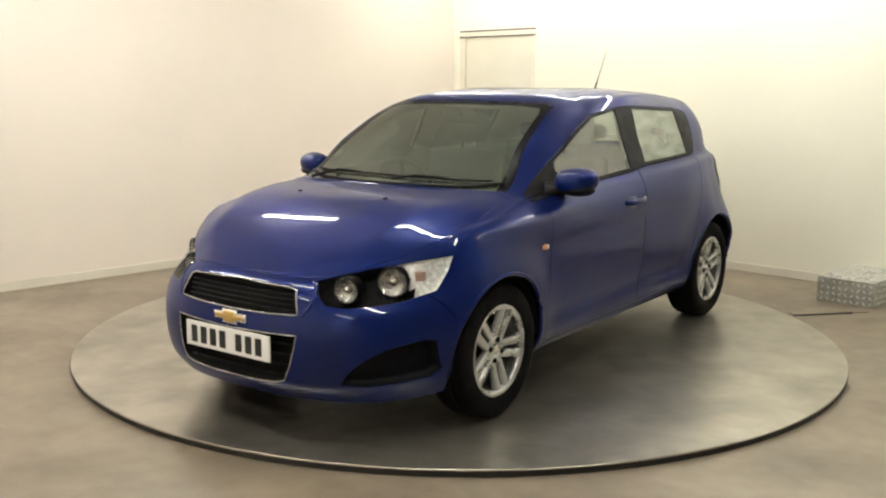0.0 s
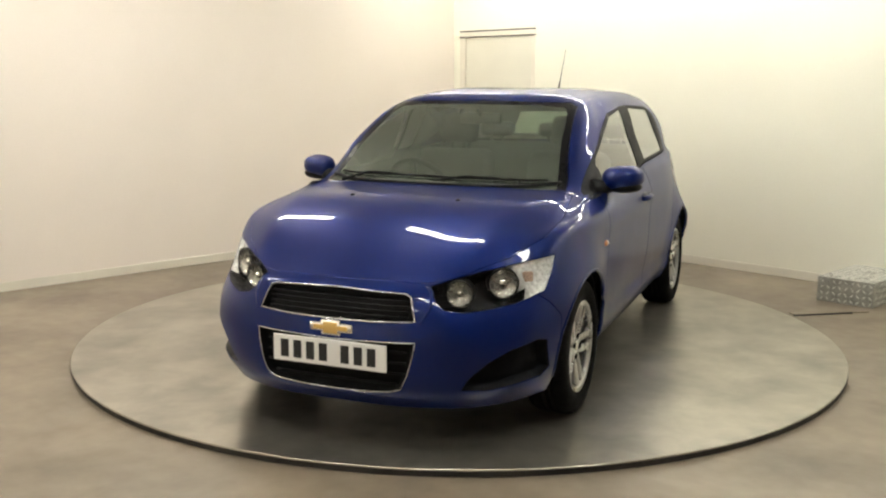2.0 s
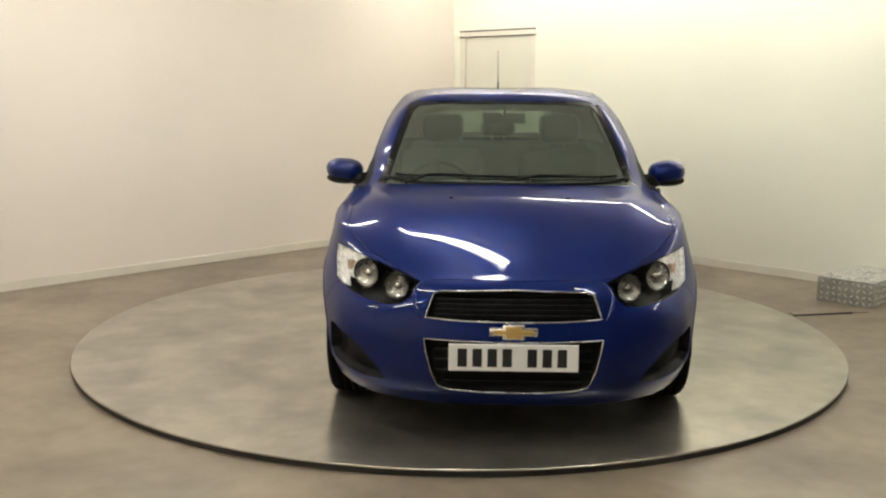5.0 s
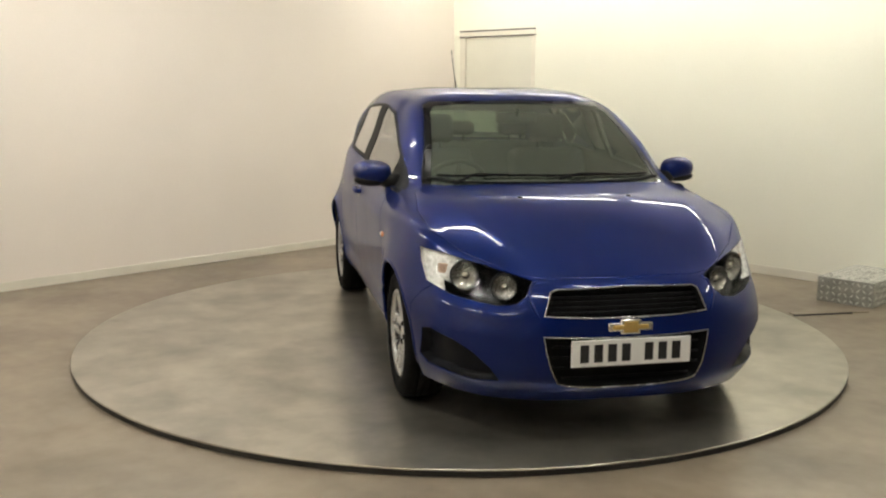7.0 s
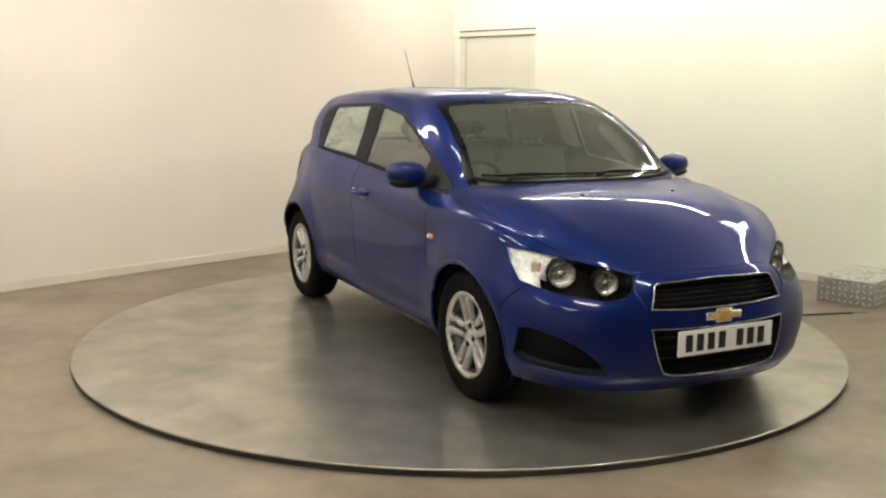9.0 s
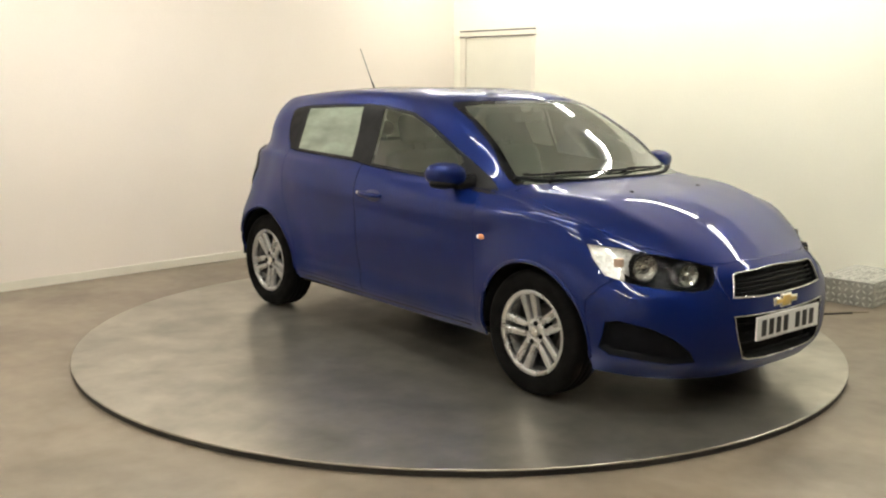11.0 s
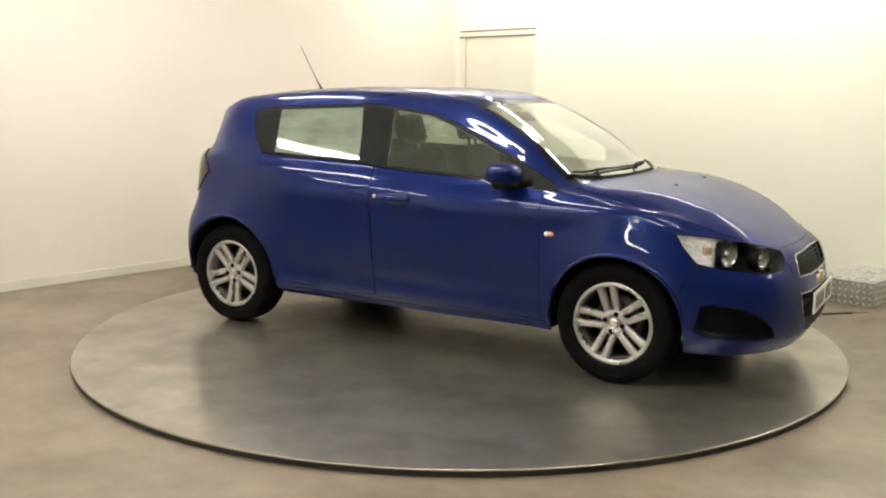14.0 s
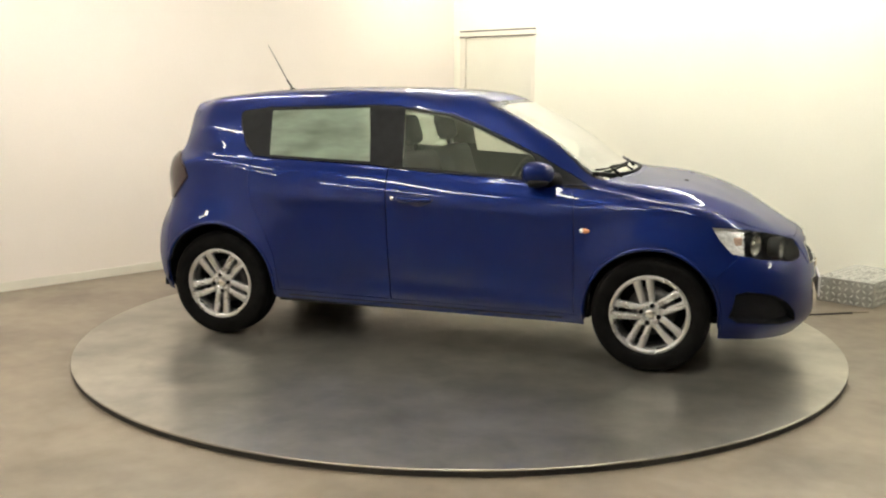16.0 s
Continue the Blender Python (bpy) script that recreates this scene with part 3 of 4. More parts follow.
for side, tag in ((1, "left"), (-1, "right")):
    DOORS["front", side] = panel("front_door", "front_door_" + tag, M_PAINT)
    DOORS["rear", side] = panel("rear_door", "rear_door_" + tag, M_PAINT)
    panel("window_trim", "window_trim_" + tag, M_BLACK, "black window surround and pillar trim", sink=0.001)
    panel("window_pane", "front_window_" + tag, M_SIDEGLASS, "clear side window", DOORS["front", side], groove=0, sink=0.005, flat=0.97)
    panel("window_pane", "rear_window_" + tag, M_MISTED, "misted pale rear side window", DOORS["rear", side], groove=0, sink=0.005, flat=0.97)
    panel("tail_lamp", "tail_lamp_" + tag, M_RED, "dark red tail lamp", sink=-0.010, groove=0.006)


def recess(name, region, depth, mats, pick=lambda c: 0, label="", parent=None, narrow=0.0, deep=None):
    """A sunken copy of a region with walls down to it."""
    k = REGIONS[region]
    faces = [f for f in shell.faces if f[REGION] == k]
    mid = sum((f.calc_center_median() for f in faces), Vector((0, 0, 0))) / len(faces)
    bm = bmesh.new()
    vmap, top = {}, {}
    for f in faces:
        vs = []
        for v in f.verts:
            if v not in vmap:
                vmap[v] = bm.verts.new(v.co - smooth_normal(v.co) * (deep(v.co) if deep else depth) + (mid - v.co) * narrow)
            vs.append(vmap[v])
        bm.faces.new(vs).material_index = pick(f.calc_center_median())
    for f in faces:
        for e in f.edges:
            if sum(1 for g in e.link_faces if g[REGION] == k) == 1:
                a, b = e.verts
                for v in (a, b):
                    if v not in top:
                        top[v] = bm.verts.new(v.co - smooth_normal(v.co) * 0.003)
                g = bm.faces.new((vmap[a], vmap[b], top[b], top[a]))
                g.material_index = pick((a.co + b.co) / 2)
    fix(bm)
    return part(name, bm, None, parent or car, label, mats=mats)


def along(poly, step=0.02):
    """Points along a closed outline at small steps."""
    out = []
    for i in range(len(poly)):
        p, q = Vector((*poly[i - 1], 0)), Vector((*poly[i], 0))
        n = max(1, int((q - p).length / step))
        out += [p.lerp(q, j / n) for j in range(n)]
    return out


# ---------------------------------------------------------------- the car: front
def grille_of(name, region, poly, rod, depth, slats, label):
    g = recess(name, region, depth, [M_BLACK], label=label, parent=front_bumper)
    bm = bmesh.new()
    tube(bm, [on_front(p.x, p.y) + Vector((0.001, 0, 0)) for p in along(poly)], rod, 8, loop=True)
    part("chrome_surround", fix(bm), M_SATIN, g, "thin chrome surround")
    zs = [p[1] for p in poly]
    for i in range(slats):
        z = min(zs) + (max(zs) - min(zs)) * (i + 1) / (slats + 1)
        ys = [y / 100 for y in range(-40, 41, 4) if inside(poly, y / 100, z)]
        bm = bmesh.new()
        tube(bm, [on_front(y, z) - Vector((0.022, 0, 0)) for y in ys], 0.005, 6)
        part("slat", fix(bm), M_BLACK, g)
    return g


grille_of("upper_grille", "grille", GRILLE, 0.0035, 0.04, 5, "black mesh upper grille")
lower = grille_of("lower_grille", "intake", INTAKE, 0.003, 0.05, 4, "black lower air intake")

# number plate with unreadable bars, and the badge above it
bm = bmesh.new()
box(bm, 2.112, 2.122, -.26, .26, .350, .461, bevel=0.003)
number_plate = part("number_plate", bm, M_WHITE, car, "white front number plate", smooth=False)
for y in (-.205, -.145, -.085, -.025, .075, .135, .195):
    bm = bmesh.new()
    box(bm, 2.1215, 2.1235, y - .019, y + .019, .368, .443, bevel=0.0008)
    part("plate_bar", bm, M_INK, number_plate, "dark bar", smooth=False)
bm = bmesh.new()
box(bm, 2.085, 2.103, -.098, .098, .488, .524, bevel=0.006)
box(bm, 2.086, 2.105, -.045, .045, .474, .538, bevel=0.006)
badge = part("badge", bm, M_CHROME, front_bumper, "chrome-edged gold badge")
bm = bmesh.new()
box(bm, 2.10, 2.107, -.078, .078, .497, .515, bevel=0.003)
box(bm, 2.10, 2.109, -.032, .032, .483, .529, bevel=0.003)
part("badge_face", bm, M_GOLD, badge, "plain gold badge face")


def lamp_bowl(parent, centre, radius, turn, side):
    m = Matrix.Translation(centre) @ Matrix.Rotation(radians(turn * side), 4, "Z") @ Matrix.Rotation(radians(90), 4, "Y")
    bm = bmesh.new()
    lathe(bm, [(0, -.016), (radius * .35, -.015), (radius * .7, -.009), (radius * .88, 0.004), (radius * .93, .008)], 28, m)
    bowl = part("reflector", fix(bm), M_LAMP, parent, "silvered lamp reflector")
    bm = bmesh.new()
    lathe(bm, [(radius * .93, -.01), (radius * .93, .012), (radius * .97, .013), (radius * 1.03, .008), (radius * 1.05, -.05)], 28, m)
    part("lamp_ring", fix(bm), M_GLOSSBLACK, parent, "black lamp ring")
    bm = bmesh.new()
    lathe(bm, [(radius * .30, -.015), (radius * .30, -.006), (radius * .22, .002), (0, .005)], 18, m)
    part("projector", fix(bm), M_CHROME, parent, "bulb shield")
    return bowl


for side, tag in ((1, "left"), (-1, "right")):
    lamp = recess("headlamp", "headlamp_" + tag, 0.085, [M_GLOSSBLACK, M_CLEAR], lambda c: 1 if c.x < 1.738 else 0, "black headlamp with two round lamps", deep=lambda c: 0.022 + 0.063 * max(0.0, min(1.0, (c.x - 1.73) / 0.03)))
    panel("lamp_cover", "headlamp_" + tag, M_LENS, "clear lamp cover", lamp, groove=0, sink=0.0005).visible_shadow = False
    for y, z, r, turn in ((.627, .678, .064, 27), (.487, .648, .056, 17)):
        p = on_front(y * side, z)
        lamp_bowl(lamp, Vector((p.x - 0.050, p.y - 0.004 * side, p.z)), r, turn, side)
    p = on_front(.722 * side, .70)
    bm = bmesh.new()
    box(bm, -.03, -.006, -.023, .023, -.032, .024, Matrix.Translation(p - smooth_normal(p) * 0.010) @ Matrix.Rotation(radians(52 * side), 4, "Z"), bevel=0.006)
    part("indicator", bm, M_PINK, lamp, "pale amber indicator reflector")
    recess("fog_recess", "fog_" + tag, 0.042, [M_FOG], label="black plastic fog lamp blank", parent=front_bumper, narrow=0.06)
    # raised edge of the nose between the grille and the lamp
    bm = bmesh.new()
    tube(bm, [on_front(y * side, z) - Vector((0.005, 0, 0)) for y, z in ((.368, .535), (.385, .56), (.402, .60), (.405, .635), (.392, .665), (.365, .682))], [.004, .008, .009, .009, .008, .004], 10)
    part("nose_edge", fix(bm), M_PAINT, front_bumper)

# ---------------------------------------------------------------- the car: glass, wipers, mirrors
bm = bmesh.new()
tube(bm, [on_top(1.085 - 0.17 * (abs(y) / 62) ** 2.6, y / 100) + Vector((0, 0, 0.001)) for y in range(-62, 63, 4)], 0.008, 8, flat=1.6)
part("cowl", fix(bm), M_BLACK, car, "black plastic cowl under the windscreen")
for y0, y1, x0 in ((-.57, .02, 1.02), (-.02, .56, 1.025)):
    bm = bmesh.new()
    pts = [on_top(x0 - 0.012 - 0.10 * (abs(y0 + (y1 - y0) * i / 10) / .6) ** 2.4, y0 + (y1 - y0) * i / 10) + Vector((0, 0, .007)) for i in range(11)]
    tube(bm, pts, 0.006, 6)
    wiper = part("wiper", fix(bm), M_BLACK, car, "black wiper blade and arm")
    bm = bmesh.new()
    tube(bm, [on_top(1.055, y0 + .06) + Vector((0, 0, .012)), pts[3] + Vector((0.004, 0, .008)), pts[6] + Vector((0, 0, .006))], [.009, .006, .004], 6)
    part("wiper_arm", fix(bm), M_BLACK, wiper)
for y in (-.27, .27):
    p = on_top(1.385, y)
    bm = bmesh.new()
    bmesh.ops.create_uvsphere(bm, u_segments=10, v_segments=6, radius=1, matrix=Matrix.Translation(p) @ Matrix.Diagonal((.014, .012, .007, 1)))
    part("washer_nozzle", bm, M_BLACK, bonnet, "black washer nozzle")


def door_mirror(side):
    bm = bmesh.new()
    bmesh.ops.create_uvsphere(bm, u_segments=28, v_segments=18, radius=1)
    for v in bm.verts:
        x, y, z = v.co
        y, z = math.copysign(abs(y) ** 0.72, y), math.copysign(abs(z) ** 0.72, z)
        if x < 0:
            x *= 0.35
        w = 1.0 - 0.22 * max(0, y) ** 2
        v.co = Vector((0.640 + 0.10 * x - 0.02 * y, side * (0.866 + 0.102 * y), 1.030 + 0.063 * w * z + 0.006 * y))
    if side < 0:
        bmesh.ops.reverse_faces(bm, faces=bm.faces[:])
    ob = part("door_mirror", bm, M_PAINT, car, "blue door mirror on a black base")
    bm = bmesh.new()
    bmesh.ops.create_uvsphere(bm, u_segments=20, v_segments=12, radius=1)
    for v in bm.verts:
        x, y, z = v.co
        v.co = Vector((0.645 + 0.080 * x * (0.4 if x < 0 else 1), side * (0.866 + 0.098 * y), 0.988 + 0.034 * z))
    part("mirror_base", fix(bm), M_BLACK, ob, "black mirror base")
    bm = bmesh.new()
    tube(bm, [(0.655, side * 0.85, 0.99), (0.70, side * 0.79, 0.985), (0.735, side * 0.735, 0.98)], [.024, .034, .05], 10)
    part("mirror_arm", fix(bm), M_BLACK, ob)
    bm = bmesh.new()
    bmesh.ops.create_circle(bm, cap_ends=True, segments=24, radius=1, matrix=Matrix.Translation((0.598, side * 0.878, 1.034)) @ Matrix.Rotation(radians(90), 4, "Y") @ Matrix.Diagonal((.045, .080, 1, 1)))
    part("mirror_glass", bm, M_CHROME, ob, "mirror glass")


for side in (1, -1):
    door_mirror(side)
    p = on_side(-.02, .86, side)
    # a shallow bulge in darkened body paint gives the shade of the handle's hollow
    bm = bmesh.new()
    bmesh.ops.create_uvsphere(bm, u_segments=20, v_segments=10, radius=1, matrix=Matrix.Translation((p.x + .015, p.y - side * .004, p.z - .004)) @ Matrix.Diagonal((.085, .009, .040, 1)))
    part("handle_cup", bm, M_HOLLOW_SHADE, DOORS["front", side], "darker blue patch for the shaded hollow behind the handle")
    bm = bmesh.new()
    tube(bm, [Vector((p.x + d, p.y + side * h, p.z + .006)) for d, h in ((-.105, -.006), (-.09, .012), (-.05, .021), (0, .023), (.05, .019), (.082, .008), (.092, -.006))], [.014, .017, .017, .017, .016, .014, .012], 10)
    part("door_handle", fix(bm), M_PAINT, DOORS["front", side], "body-coloured door handle")
    bm = bmesh.new()
    lathe(bm, [(.012, -.004), (.011, .004), (.008, .006), (0, .006)], 14, Matrix.Translation((p.x - .135, p.y, p.z + .008)) @ pose(0, 0, 0, -90 * side, 0, 0))
    part("door_lock", fix(bm), M_CHROME, DOORS["front", side], "small chrome lock barrel")
    p = on_side(.915, .738, side)
    bm = bmesh.new()
    bmesh.ops.create_uvsphere(bm, u_segments=16, v_segments=8, radius=1, matrix=Matrix.Translation(p) @ Matrix.Diagonal((.026, .010, .014, 1)))
    rep = part("side_repeater", bm, M_AMBER, car, "small amber side repeater")
    bm = bmesh.new()
    bmesh.ops.create_uvsphere(bm, u_segments=12, v_segments=8, radius=1, matrix=Matrix.Translation(p + Vector((-.014, 0, 0))) @ Matrix.Diagonal((.013, .0115, .0125, 1)))
    part("repeater_lens", bm, M_WHITE, rep, "clear lens end")
    for cx, arch, hub in ARCHES:
        bm = bmesh.new()
        tube(bm, [on_side(x, z, side) - Vector((0, side * .006, 0)) for x, z in arc_points(cx, hub, arch + .006, -8, 188, 30)], 0.011, 8)
        part("arch_lip", fix(bm), M_PAINT, car)
    # sill seam and drip of the lower body
    bm = bmesh.new()
    tube(bm, [on_side(x / 100, .262 - .00008 * x, side) + Vector((0, side * -.001, 0)) for x in range(-82, 84, 6)], 0.004, 6)
    part("sill_seam", fix(bm), M_BLACK, car)

bm = bmesh.new()
base = on_top(-1.165, 0)
lathe(bm, [(.022, -.006), (.02, .006), (.010, .016), (0, .018)], 16, Matrix.Translation(base))
aerial = part("aerial_base", fix(bm), M_BLACK, car, "black roof aerial base")
bm = bmesh.new()
tip = Vector((-1.335, 0.0, 1.738))
tube(bm, [base + Vector((0, 0, .01)), base.lerp(tip, .22), base.lerp(tip, .23), tip], [.006, .005, .0026, .0018], 8)
part("aerial_rod", fix(bm), M_BLACK, aerial, "thin black aerial rod")

# ---------------------------------------------------------------- the car: wheels
def wheel_at(x, y, side):
    m = pose(x, y, 0.310, -90 * side, 0, 0) @ pose(0, 0, 0, 0, 0, 31 if x > 0 else 53)
    bm = bmesh.new()
    lathe(bm, [(.184, .062), (.186, .079), (.192, .086), (.208, .090), (.212, .084), (.204, .07), (.196, .06)], 64, closed=True)
    lathe(bm, [(0, .05), (.05, .052), (.064, .056), (.068, .062), (.062, .068), (.034, .070), (.032, .066), (0, .066)], 40)
    wh = part("wheel", fix(bm), M_ALLOY, car, "silver alloy wheel with five twin spokes")
    for f in wh.data.polygons:
        f.use_smooth = True
    bm = bmesh.new()
    lathe(bm, [(.178, -.07), (.184, .061), (.196, .059), (.194, -.07)], 48, closed=True)
    part("rim_barrel", fix(bm), M_BARREL, wh, "dark inner rim")
    for k in range(5):
        for d in (-1, 1):
            a = radians(72 * k)
            u, w = Vector((math.cos(a), math.sin(a), 0)), Vector((-math.sin(a), math.cos(a), 0))
            bm, pts = bmesh.new(), []
            for r, off, half, h in ((.050, d * .0235, .0165, .066), (.120, d * .0290, .0185, .075), (.199, d * .0345, .0215, .083)):
                for s, z in ((-1, h - .026), (-.95, h - .004), (-.6, h), (.6, h), (.95, h - .004), (1, h - .026)):
                    pts.append(bm.verts.new(u * r + w * (off + s * half) + Vector((0, 0, z))))
            for i in range(2):
                for j in range(5):
                    bm.faces.new((pts[i * 6 + j], pts[i * 6 + j + 1], pts[i * 6 + j + 7], pts[i * 6 + j + 6]))
            part("spoke", fix(bm), M_ALLOY, wh)
    bm = bmesh.new()
    half = [(.202, -.080), (.212, -.090), (.232, -.099), (.262, -.101), (.285, -.096), (.300, -.085), (.307, -.07)]
    tread = [(.310, -.052), (.310, -.040), (.302, -.039), (.302, -.031), (.310, -.030), (.310, -.006), (.302, -.005), (.302, .005), (.310, .006), (.310, .030), (.302, .031), (.302, .039), (.310, .040), (.310, .052)]
    lathe(bm, [*half, *tread, *[(r, -h) for r, h in reversed(half)]], 72)
    part("tyre", fix(bm), M_TYRE, wh, "black rubber tyre")
    bm = bmesh.new()
    lathe(bm, [(.05, -.02), (.13, -.02), (.13, -.03), (.05, -.03)], 40, closed=True)
    part("brake_disc", fix(bm), M_DISC, wh, "grey brake disc")
    bm = bmesh.new()
    lathe(bm, [(0, -.05), (.18, -.05), (.18, -.055), (0, -.055)], 40)
    part("brake_backing", fix(bm), M_UNDER, wh)
    for k in range(4):
        a = radians(45 + 90 * k)
        bm = bmesh.new()
        lathe(bm, [(.0135, .060), (.0135, .0725), (.0115, .073), (.011, .0708), (0, .0708)], 12, pose(.047 * math.cos(a), .047 * math.sin(a), 0))
        part("wheel_nut", fix(bm), M_UNDER, wh, "dark recessed wheel nut")
    bm = bmesh.new()
    lathe(bm, [(.024, .064), (.023, .0705), (.016, .072), (0, .0725)], 24)
    part("centre_cap", fix(bm), M_CHROME, wh, "silver centre cap")
    wh.matrix_basis = m
    return wh


for x, arch, hub in ARCHES:
    for side in (1, -1):
        wheel_at(x, side * 0.742, side)
        bm = bmesh.new()
        lathe(bm, [(0, .36), (arch + .006, .36), (arch + .006, .45), (arch + .002, .825 if x > 0 else .82)], 40, pose(x, 0, hub, -90 * side, 0, 0) @ pose(0, 0, 0, 0, 0, -178 if side > 0 else -2), arc=radians(184))
        part("wheel_arch_liner", fix(bm), M_UNDER, car, "black wheel arch liner")

# ---------------------------------------------------------------- the car: underside and cabin
bm = bmesh.new()
box(bm, -.90, .90, -.77, .77, .225, .26)
box(bm, -1.80, -.90, -.52, .52, .24, .28)
box(bm, .90, 1.93, -.45, .45, .20, .24)
box(bm, 1.62, 1.80, -.56, .56, .205, .235)
box(bm, -1.72, -1.62, -.70, .70, .25, .29)
part("floor_pan", fix(bm), M_UNDER, car, "black underbody", smooth=False)
bm = bmesh.new()
box(bm, .91, .93, -.70, .70, .24, .955)
part("bulkhead", bm, M_UNDER, car, smooth=False)
bm = bmesh.new()
tube(bm, [(-1.55, -.30, .22), (-.6, -.30, .21), (.3, -.1, .21), (.9, -.1, .21)], .028, 8)
box(bm, -1.30, -1.18, -.62, .62, .22, .30, bevel=.02)
part("exhaust_and_axle", fix(bm), M_UNDER, car)


def lining(name, regions, mat, keep):
    ks = {0 if r is None else REGIONS[r] for r in regions}
    bm = bmesh.new()
    vmap = {}
    for f in shell.faces:
        if f[REGION] in ks and keep(f.calc_center_median()):
            vs = []
            for v in f.verts:
                if v not in vmap:
                    vmap[v] = bm.verts.new(v.co - smooth_normal(v.co) * 0.022)
                vs.append(vmap[v])
            bm.faces.new(vs)
    bmesh.ops.reverse_faces(bm, faces=bm.faces[:])
    return part(name, bm, mat, car)


SKINS = [None, "roof", "tailgate", "window_trim_left", "window_trim_right", "front_door_left", "front_door_right", "rear_door_left", "rear_door_right"]
lining("headlining", SKINS, M_LINER, lambda c: c.z > 1.10 and c.x < .9)
lining("cabin_lining", SKINS, M_DASH, lambda c: .30 < c.z <= 1.10 and -1.7 < c.x < .9)


def seat(y, x0, width, name, label):
    bm = bmesh.new()
    box(bm, x0 - .02, x0 + .50, y - width / 2, y + width / 2, .34, .56, bevel=.05)
    cushion = part(name, bm, M_SEAT, car, label)
    bm = bmesh.new()
    lean = Matrix.Translation((x0, y, .50)) @ Matrix.Rotation(radians(-16), 4, "Y")
    box(bm, -.07, .07, -width / 2, width / 2, 0, .62, lean, bevel=.055)
    part("seat_back", bm, M_SEAT, cushion)
    n = 1 if width < .7 else 3
    for i in range(n):
        dy = 0 if n == 1 else (i - 1) * .42
        bm = bmesh.new()
        box(bm, -.045, .045, -.125, .125, .66, .84 if n == 1 else .76, lean @ Matrix.Translation((0, dy, 0)), bevel=.04)
        box(bm, -.008, .008, -.05, -.035, .58, .68, lean @ Matrix.Translation((0, dy, 0)))
        box(bm, -.008, .008, .035, .05, .58, .68, lean @ Matrix.Translation((0, dy, 0)))
        part("headrest", bm, M_SEAT, cushion)


for y in (-.36, .36):
    seat(y, -.02, .50, "front_seat", "dark grey fabric front seat")
seat(0, -.92, 1.25, "rear_seat", "dark grey fabric rear bench")
bm = bmesh.new()
prof = [(.93, .60), (.93, .935), (.80, .95), (.62, .94), (.55, .90), (.52, .82), (.60, .66), (.62, .60)]
sides = [[bm.verts.new((x, y, z)) for x, z in prof] for y in (-.66, -.4, 0, .4, .66)]
for a, b in zip(sides, sides[1:]):
    for i in range(len(prof)):
        bm.faces.new((a[i], a[i - 1], b[i - 1], b[i]))
bm.faces.new(sides[0])
bm.faces.new(sides[-1][::-1])
dash = part("dashboard", fix(bm), M_DASH, car, "dark grey dashboard")
bm = bmesh.new()
bmesh.ops.create_uvsphere(bm, u_segments=16, v_segments=8, radius=1, matrix=Matrix.Translation((.60, -.36, .945)) @ Matrix.Diagonal((.10, .16, .05, 1)))
part("instrument_hood", bm, M_DASH, dash)
bm = bmesh.new()
wheel_m = Matrix.Translation((.42, -.36, .90)) @ Matrix.Rotation(radians(-66), 4, "Y")
ring = [wheel_m @ Vector((.185 * math.cos(a * math.pi / 16), .185 * math.sin(a * math.pi / 16), 0)) for a in range(32)]
tube(bm, ring, .014, 8, loop=True)
for a in (0, 110, 250):
    tube(bm, [wheel_m @ Vector((0, 0, -.02)), wheel_m @ Vector((.18 * math.cos(radians(a)), .18 * math.sin(radians(a)), 0))], .016, 6)
box(bm, -.06, .06, -.06, .06, -.05, 0, wheel_m, bevel=.015)
part("steering_wheel", fix(bm), M_BLACK, car, "black steering wheel")
bm = bmesh.new()
box(bm, .36, .385, -.12, .12, 1.275, 1.335, bevel=.01)
tube(bm, [(.385, 0, 1.32), (.42, 0, 1.355)], .01, 6)
part("rear_view_mirror", fix(bm), M_BLACK, car, "black rear-view mirror")
shell.free()

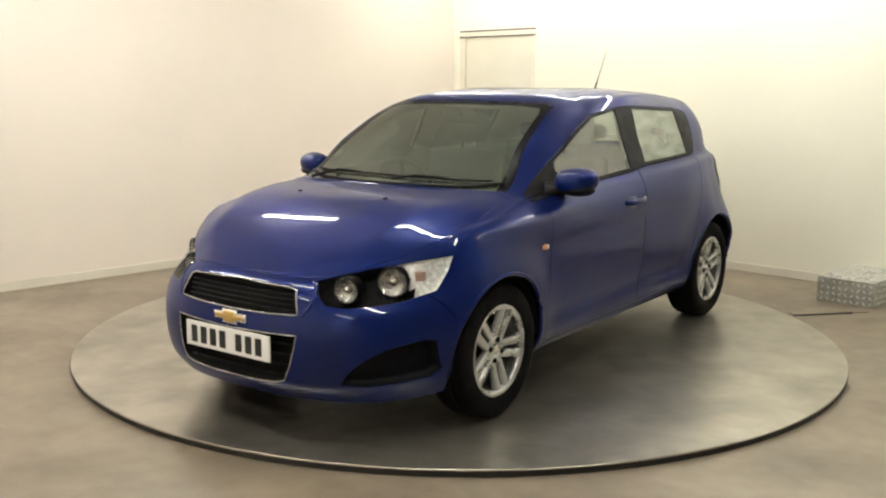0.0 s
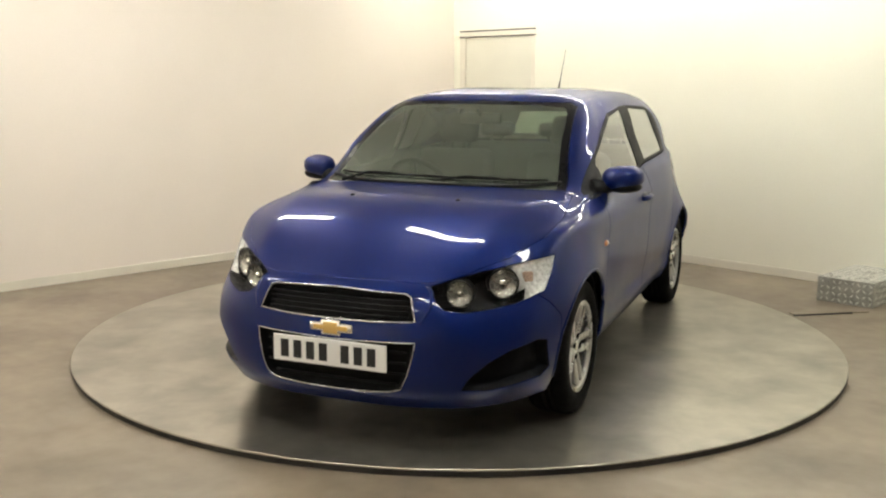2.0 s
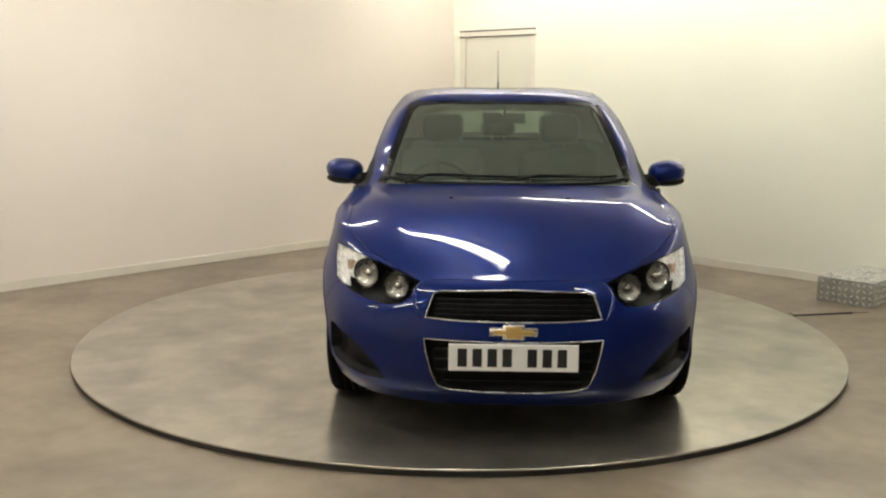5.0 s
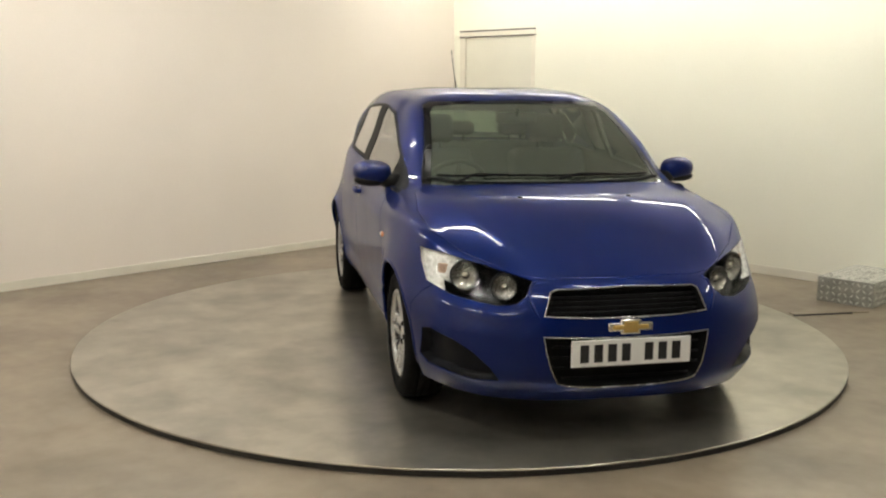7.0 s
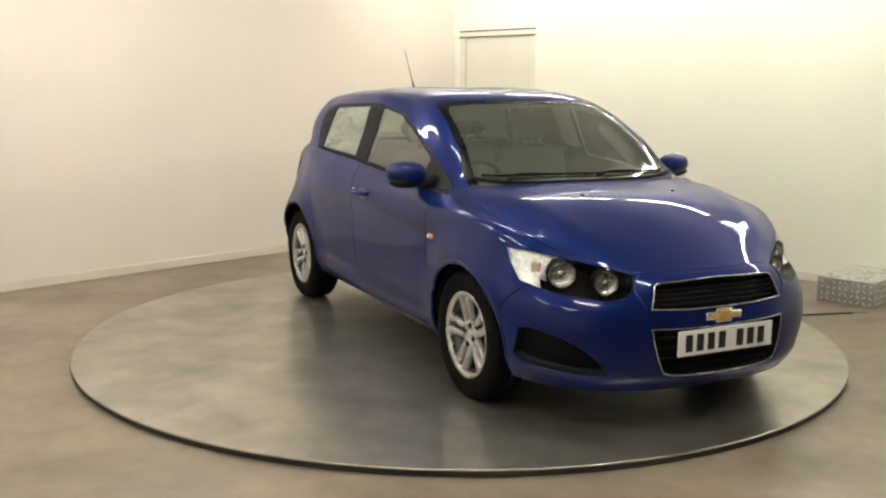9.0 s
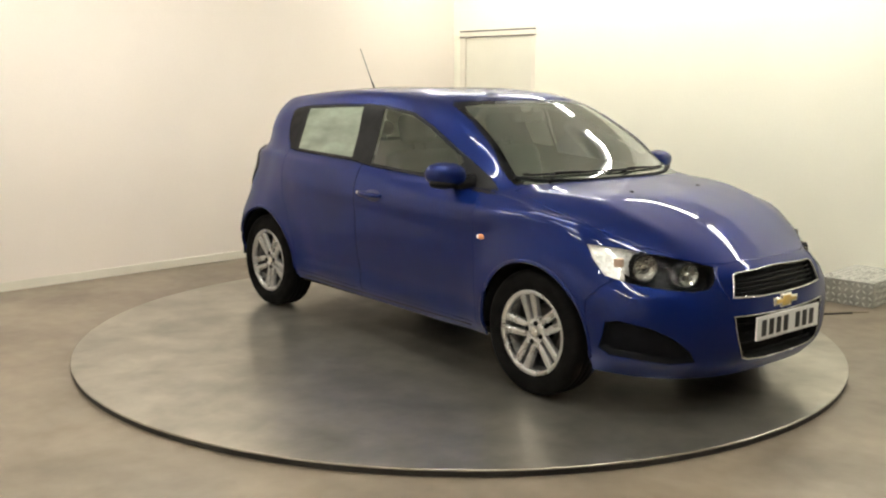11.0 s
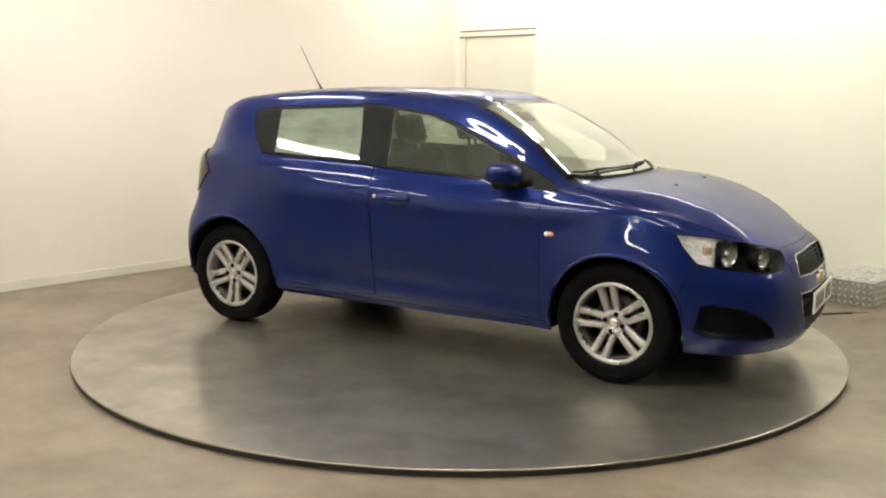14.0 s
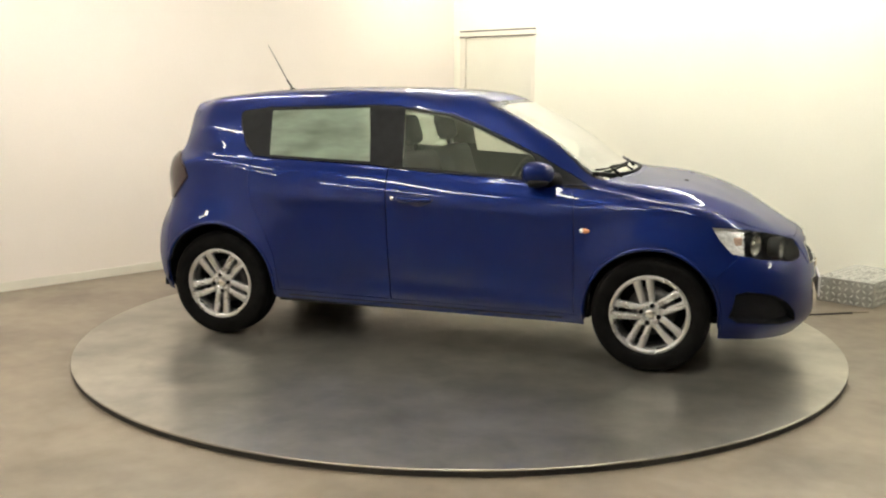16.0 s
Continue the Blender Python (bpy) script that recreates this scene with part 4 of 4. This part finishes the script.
# ---------------------------------------------------------------- step and cover beside the table
def tread_step():
    """Low box of raised-diamond aluminium plate."""
    th = empty("tread_plate_step", "low step box of raised-diamond aluminium plate on the floor", "step", Matrix.Translation((2.89, .82, 0)) @ pose(0, 0, 0, 0, 0, 180 + TURN))
    # local x runs to the far side along one wall, local -y towards the other wall
    L, D, H = .40, .80, .178
    bm = bmesh.new()
    box(bm, 0, L, -D, 0, 0, H, bevel=.003)
    part("box", bm, M_PLATE, th, smooth=False)
    bm = bmesh.new()

    def lug(o, u, v, n, flip):
        d = (u + v * (1 if flip else -1)).normalized()
        e = n.cross(d)
        q = [o + d * .019, o + e * .0065, o - d * .019, o - e * .0065]
        base = [bm.verts.new(p) for p in q]
        top = [bm.verts.new(o + (p - o) * .55 + n * .005) for p in q]
        for i in range(4):
            bm.faces.new((base[i], base[(i + 1) % 4], top[(i + 1) % 4], top[i]))
        bm.faces.new(top)

    X, Y, Z = Vector((1, 0, 0)), Vector((0, 1, 0)), Vector((0, 0, 1))
    step = .043
    for o, u, v, n, lu, lv in ((Vector((0, -D, H)), X, Y, Z, L, D), (Vector((0, 0, 0)), X, Z, Y, L, H), (Vector((0, -D, 0)), Y, Z, -X, D, H)):
        for i in range(int(lu / step)):
            for j in range(int(lv / step)):
                lug(o + u * (i + .5) * step + v * (j + .5) * step, u, v, n, (i + j) % 2)
    part("raised_pattern", fix(bm), M_LUG, th, "raised diamond pattern", smooth=False)
    tagged(bpy.data.objects["raised_pattern"], kind="stuff")


tread_step()
cover = empty("floor_cover_strip", "thin grey metal cover strip on the concrete floor", "cover strip", pose(2.52, .69, 0, 0, 0, 12))
bm = bmesh.new()
box(bm, -.26, .30, -.045, .035, 0, .006, bevel=.002)
part("plate", bm, M_FLOOR, cover, smooth=False)
# dark strip added for the dark gap along the cover
bm = bmesh.new()
box(bm, -.27, .16, -.062, -.047, 0, .009)
part("dark_edge", bm, M_RUBBER, cover, "dark strip for the gap along the cover", smooth=False)


# ---------------------------------------------------------------- motion
def motions():
    """The table turns, and the car on it."""
    rows = [k * 0.5 for k in range(33)]
    off = Vector((-0.052, 0.257, 0))
    walk(turntable, [(t, pose(0, 0, 0, 0, 0, heading(t))) for t in rows])
    walk(car, [(t, pose(0, 0, TABLE_TOP, 0, 0, heading(t)) @ Matrix.Translation(off)) for t in rows])


motions()
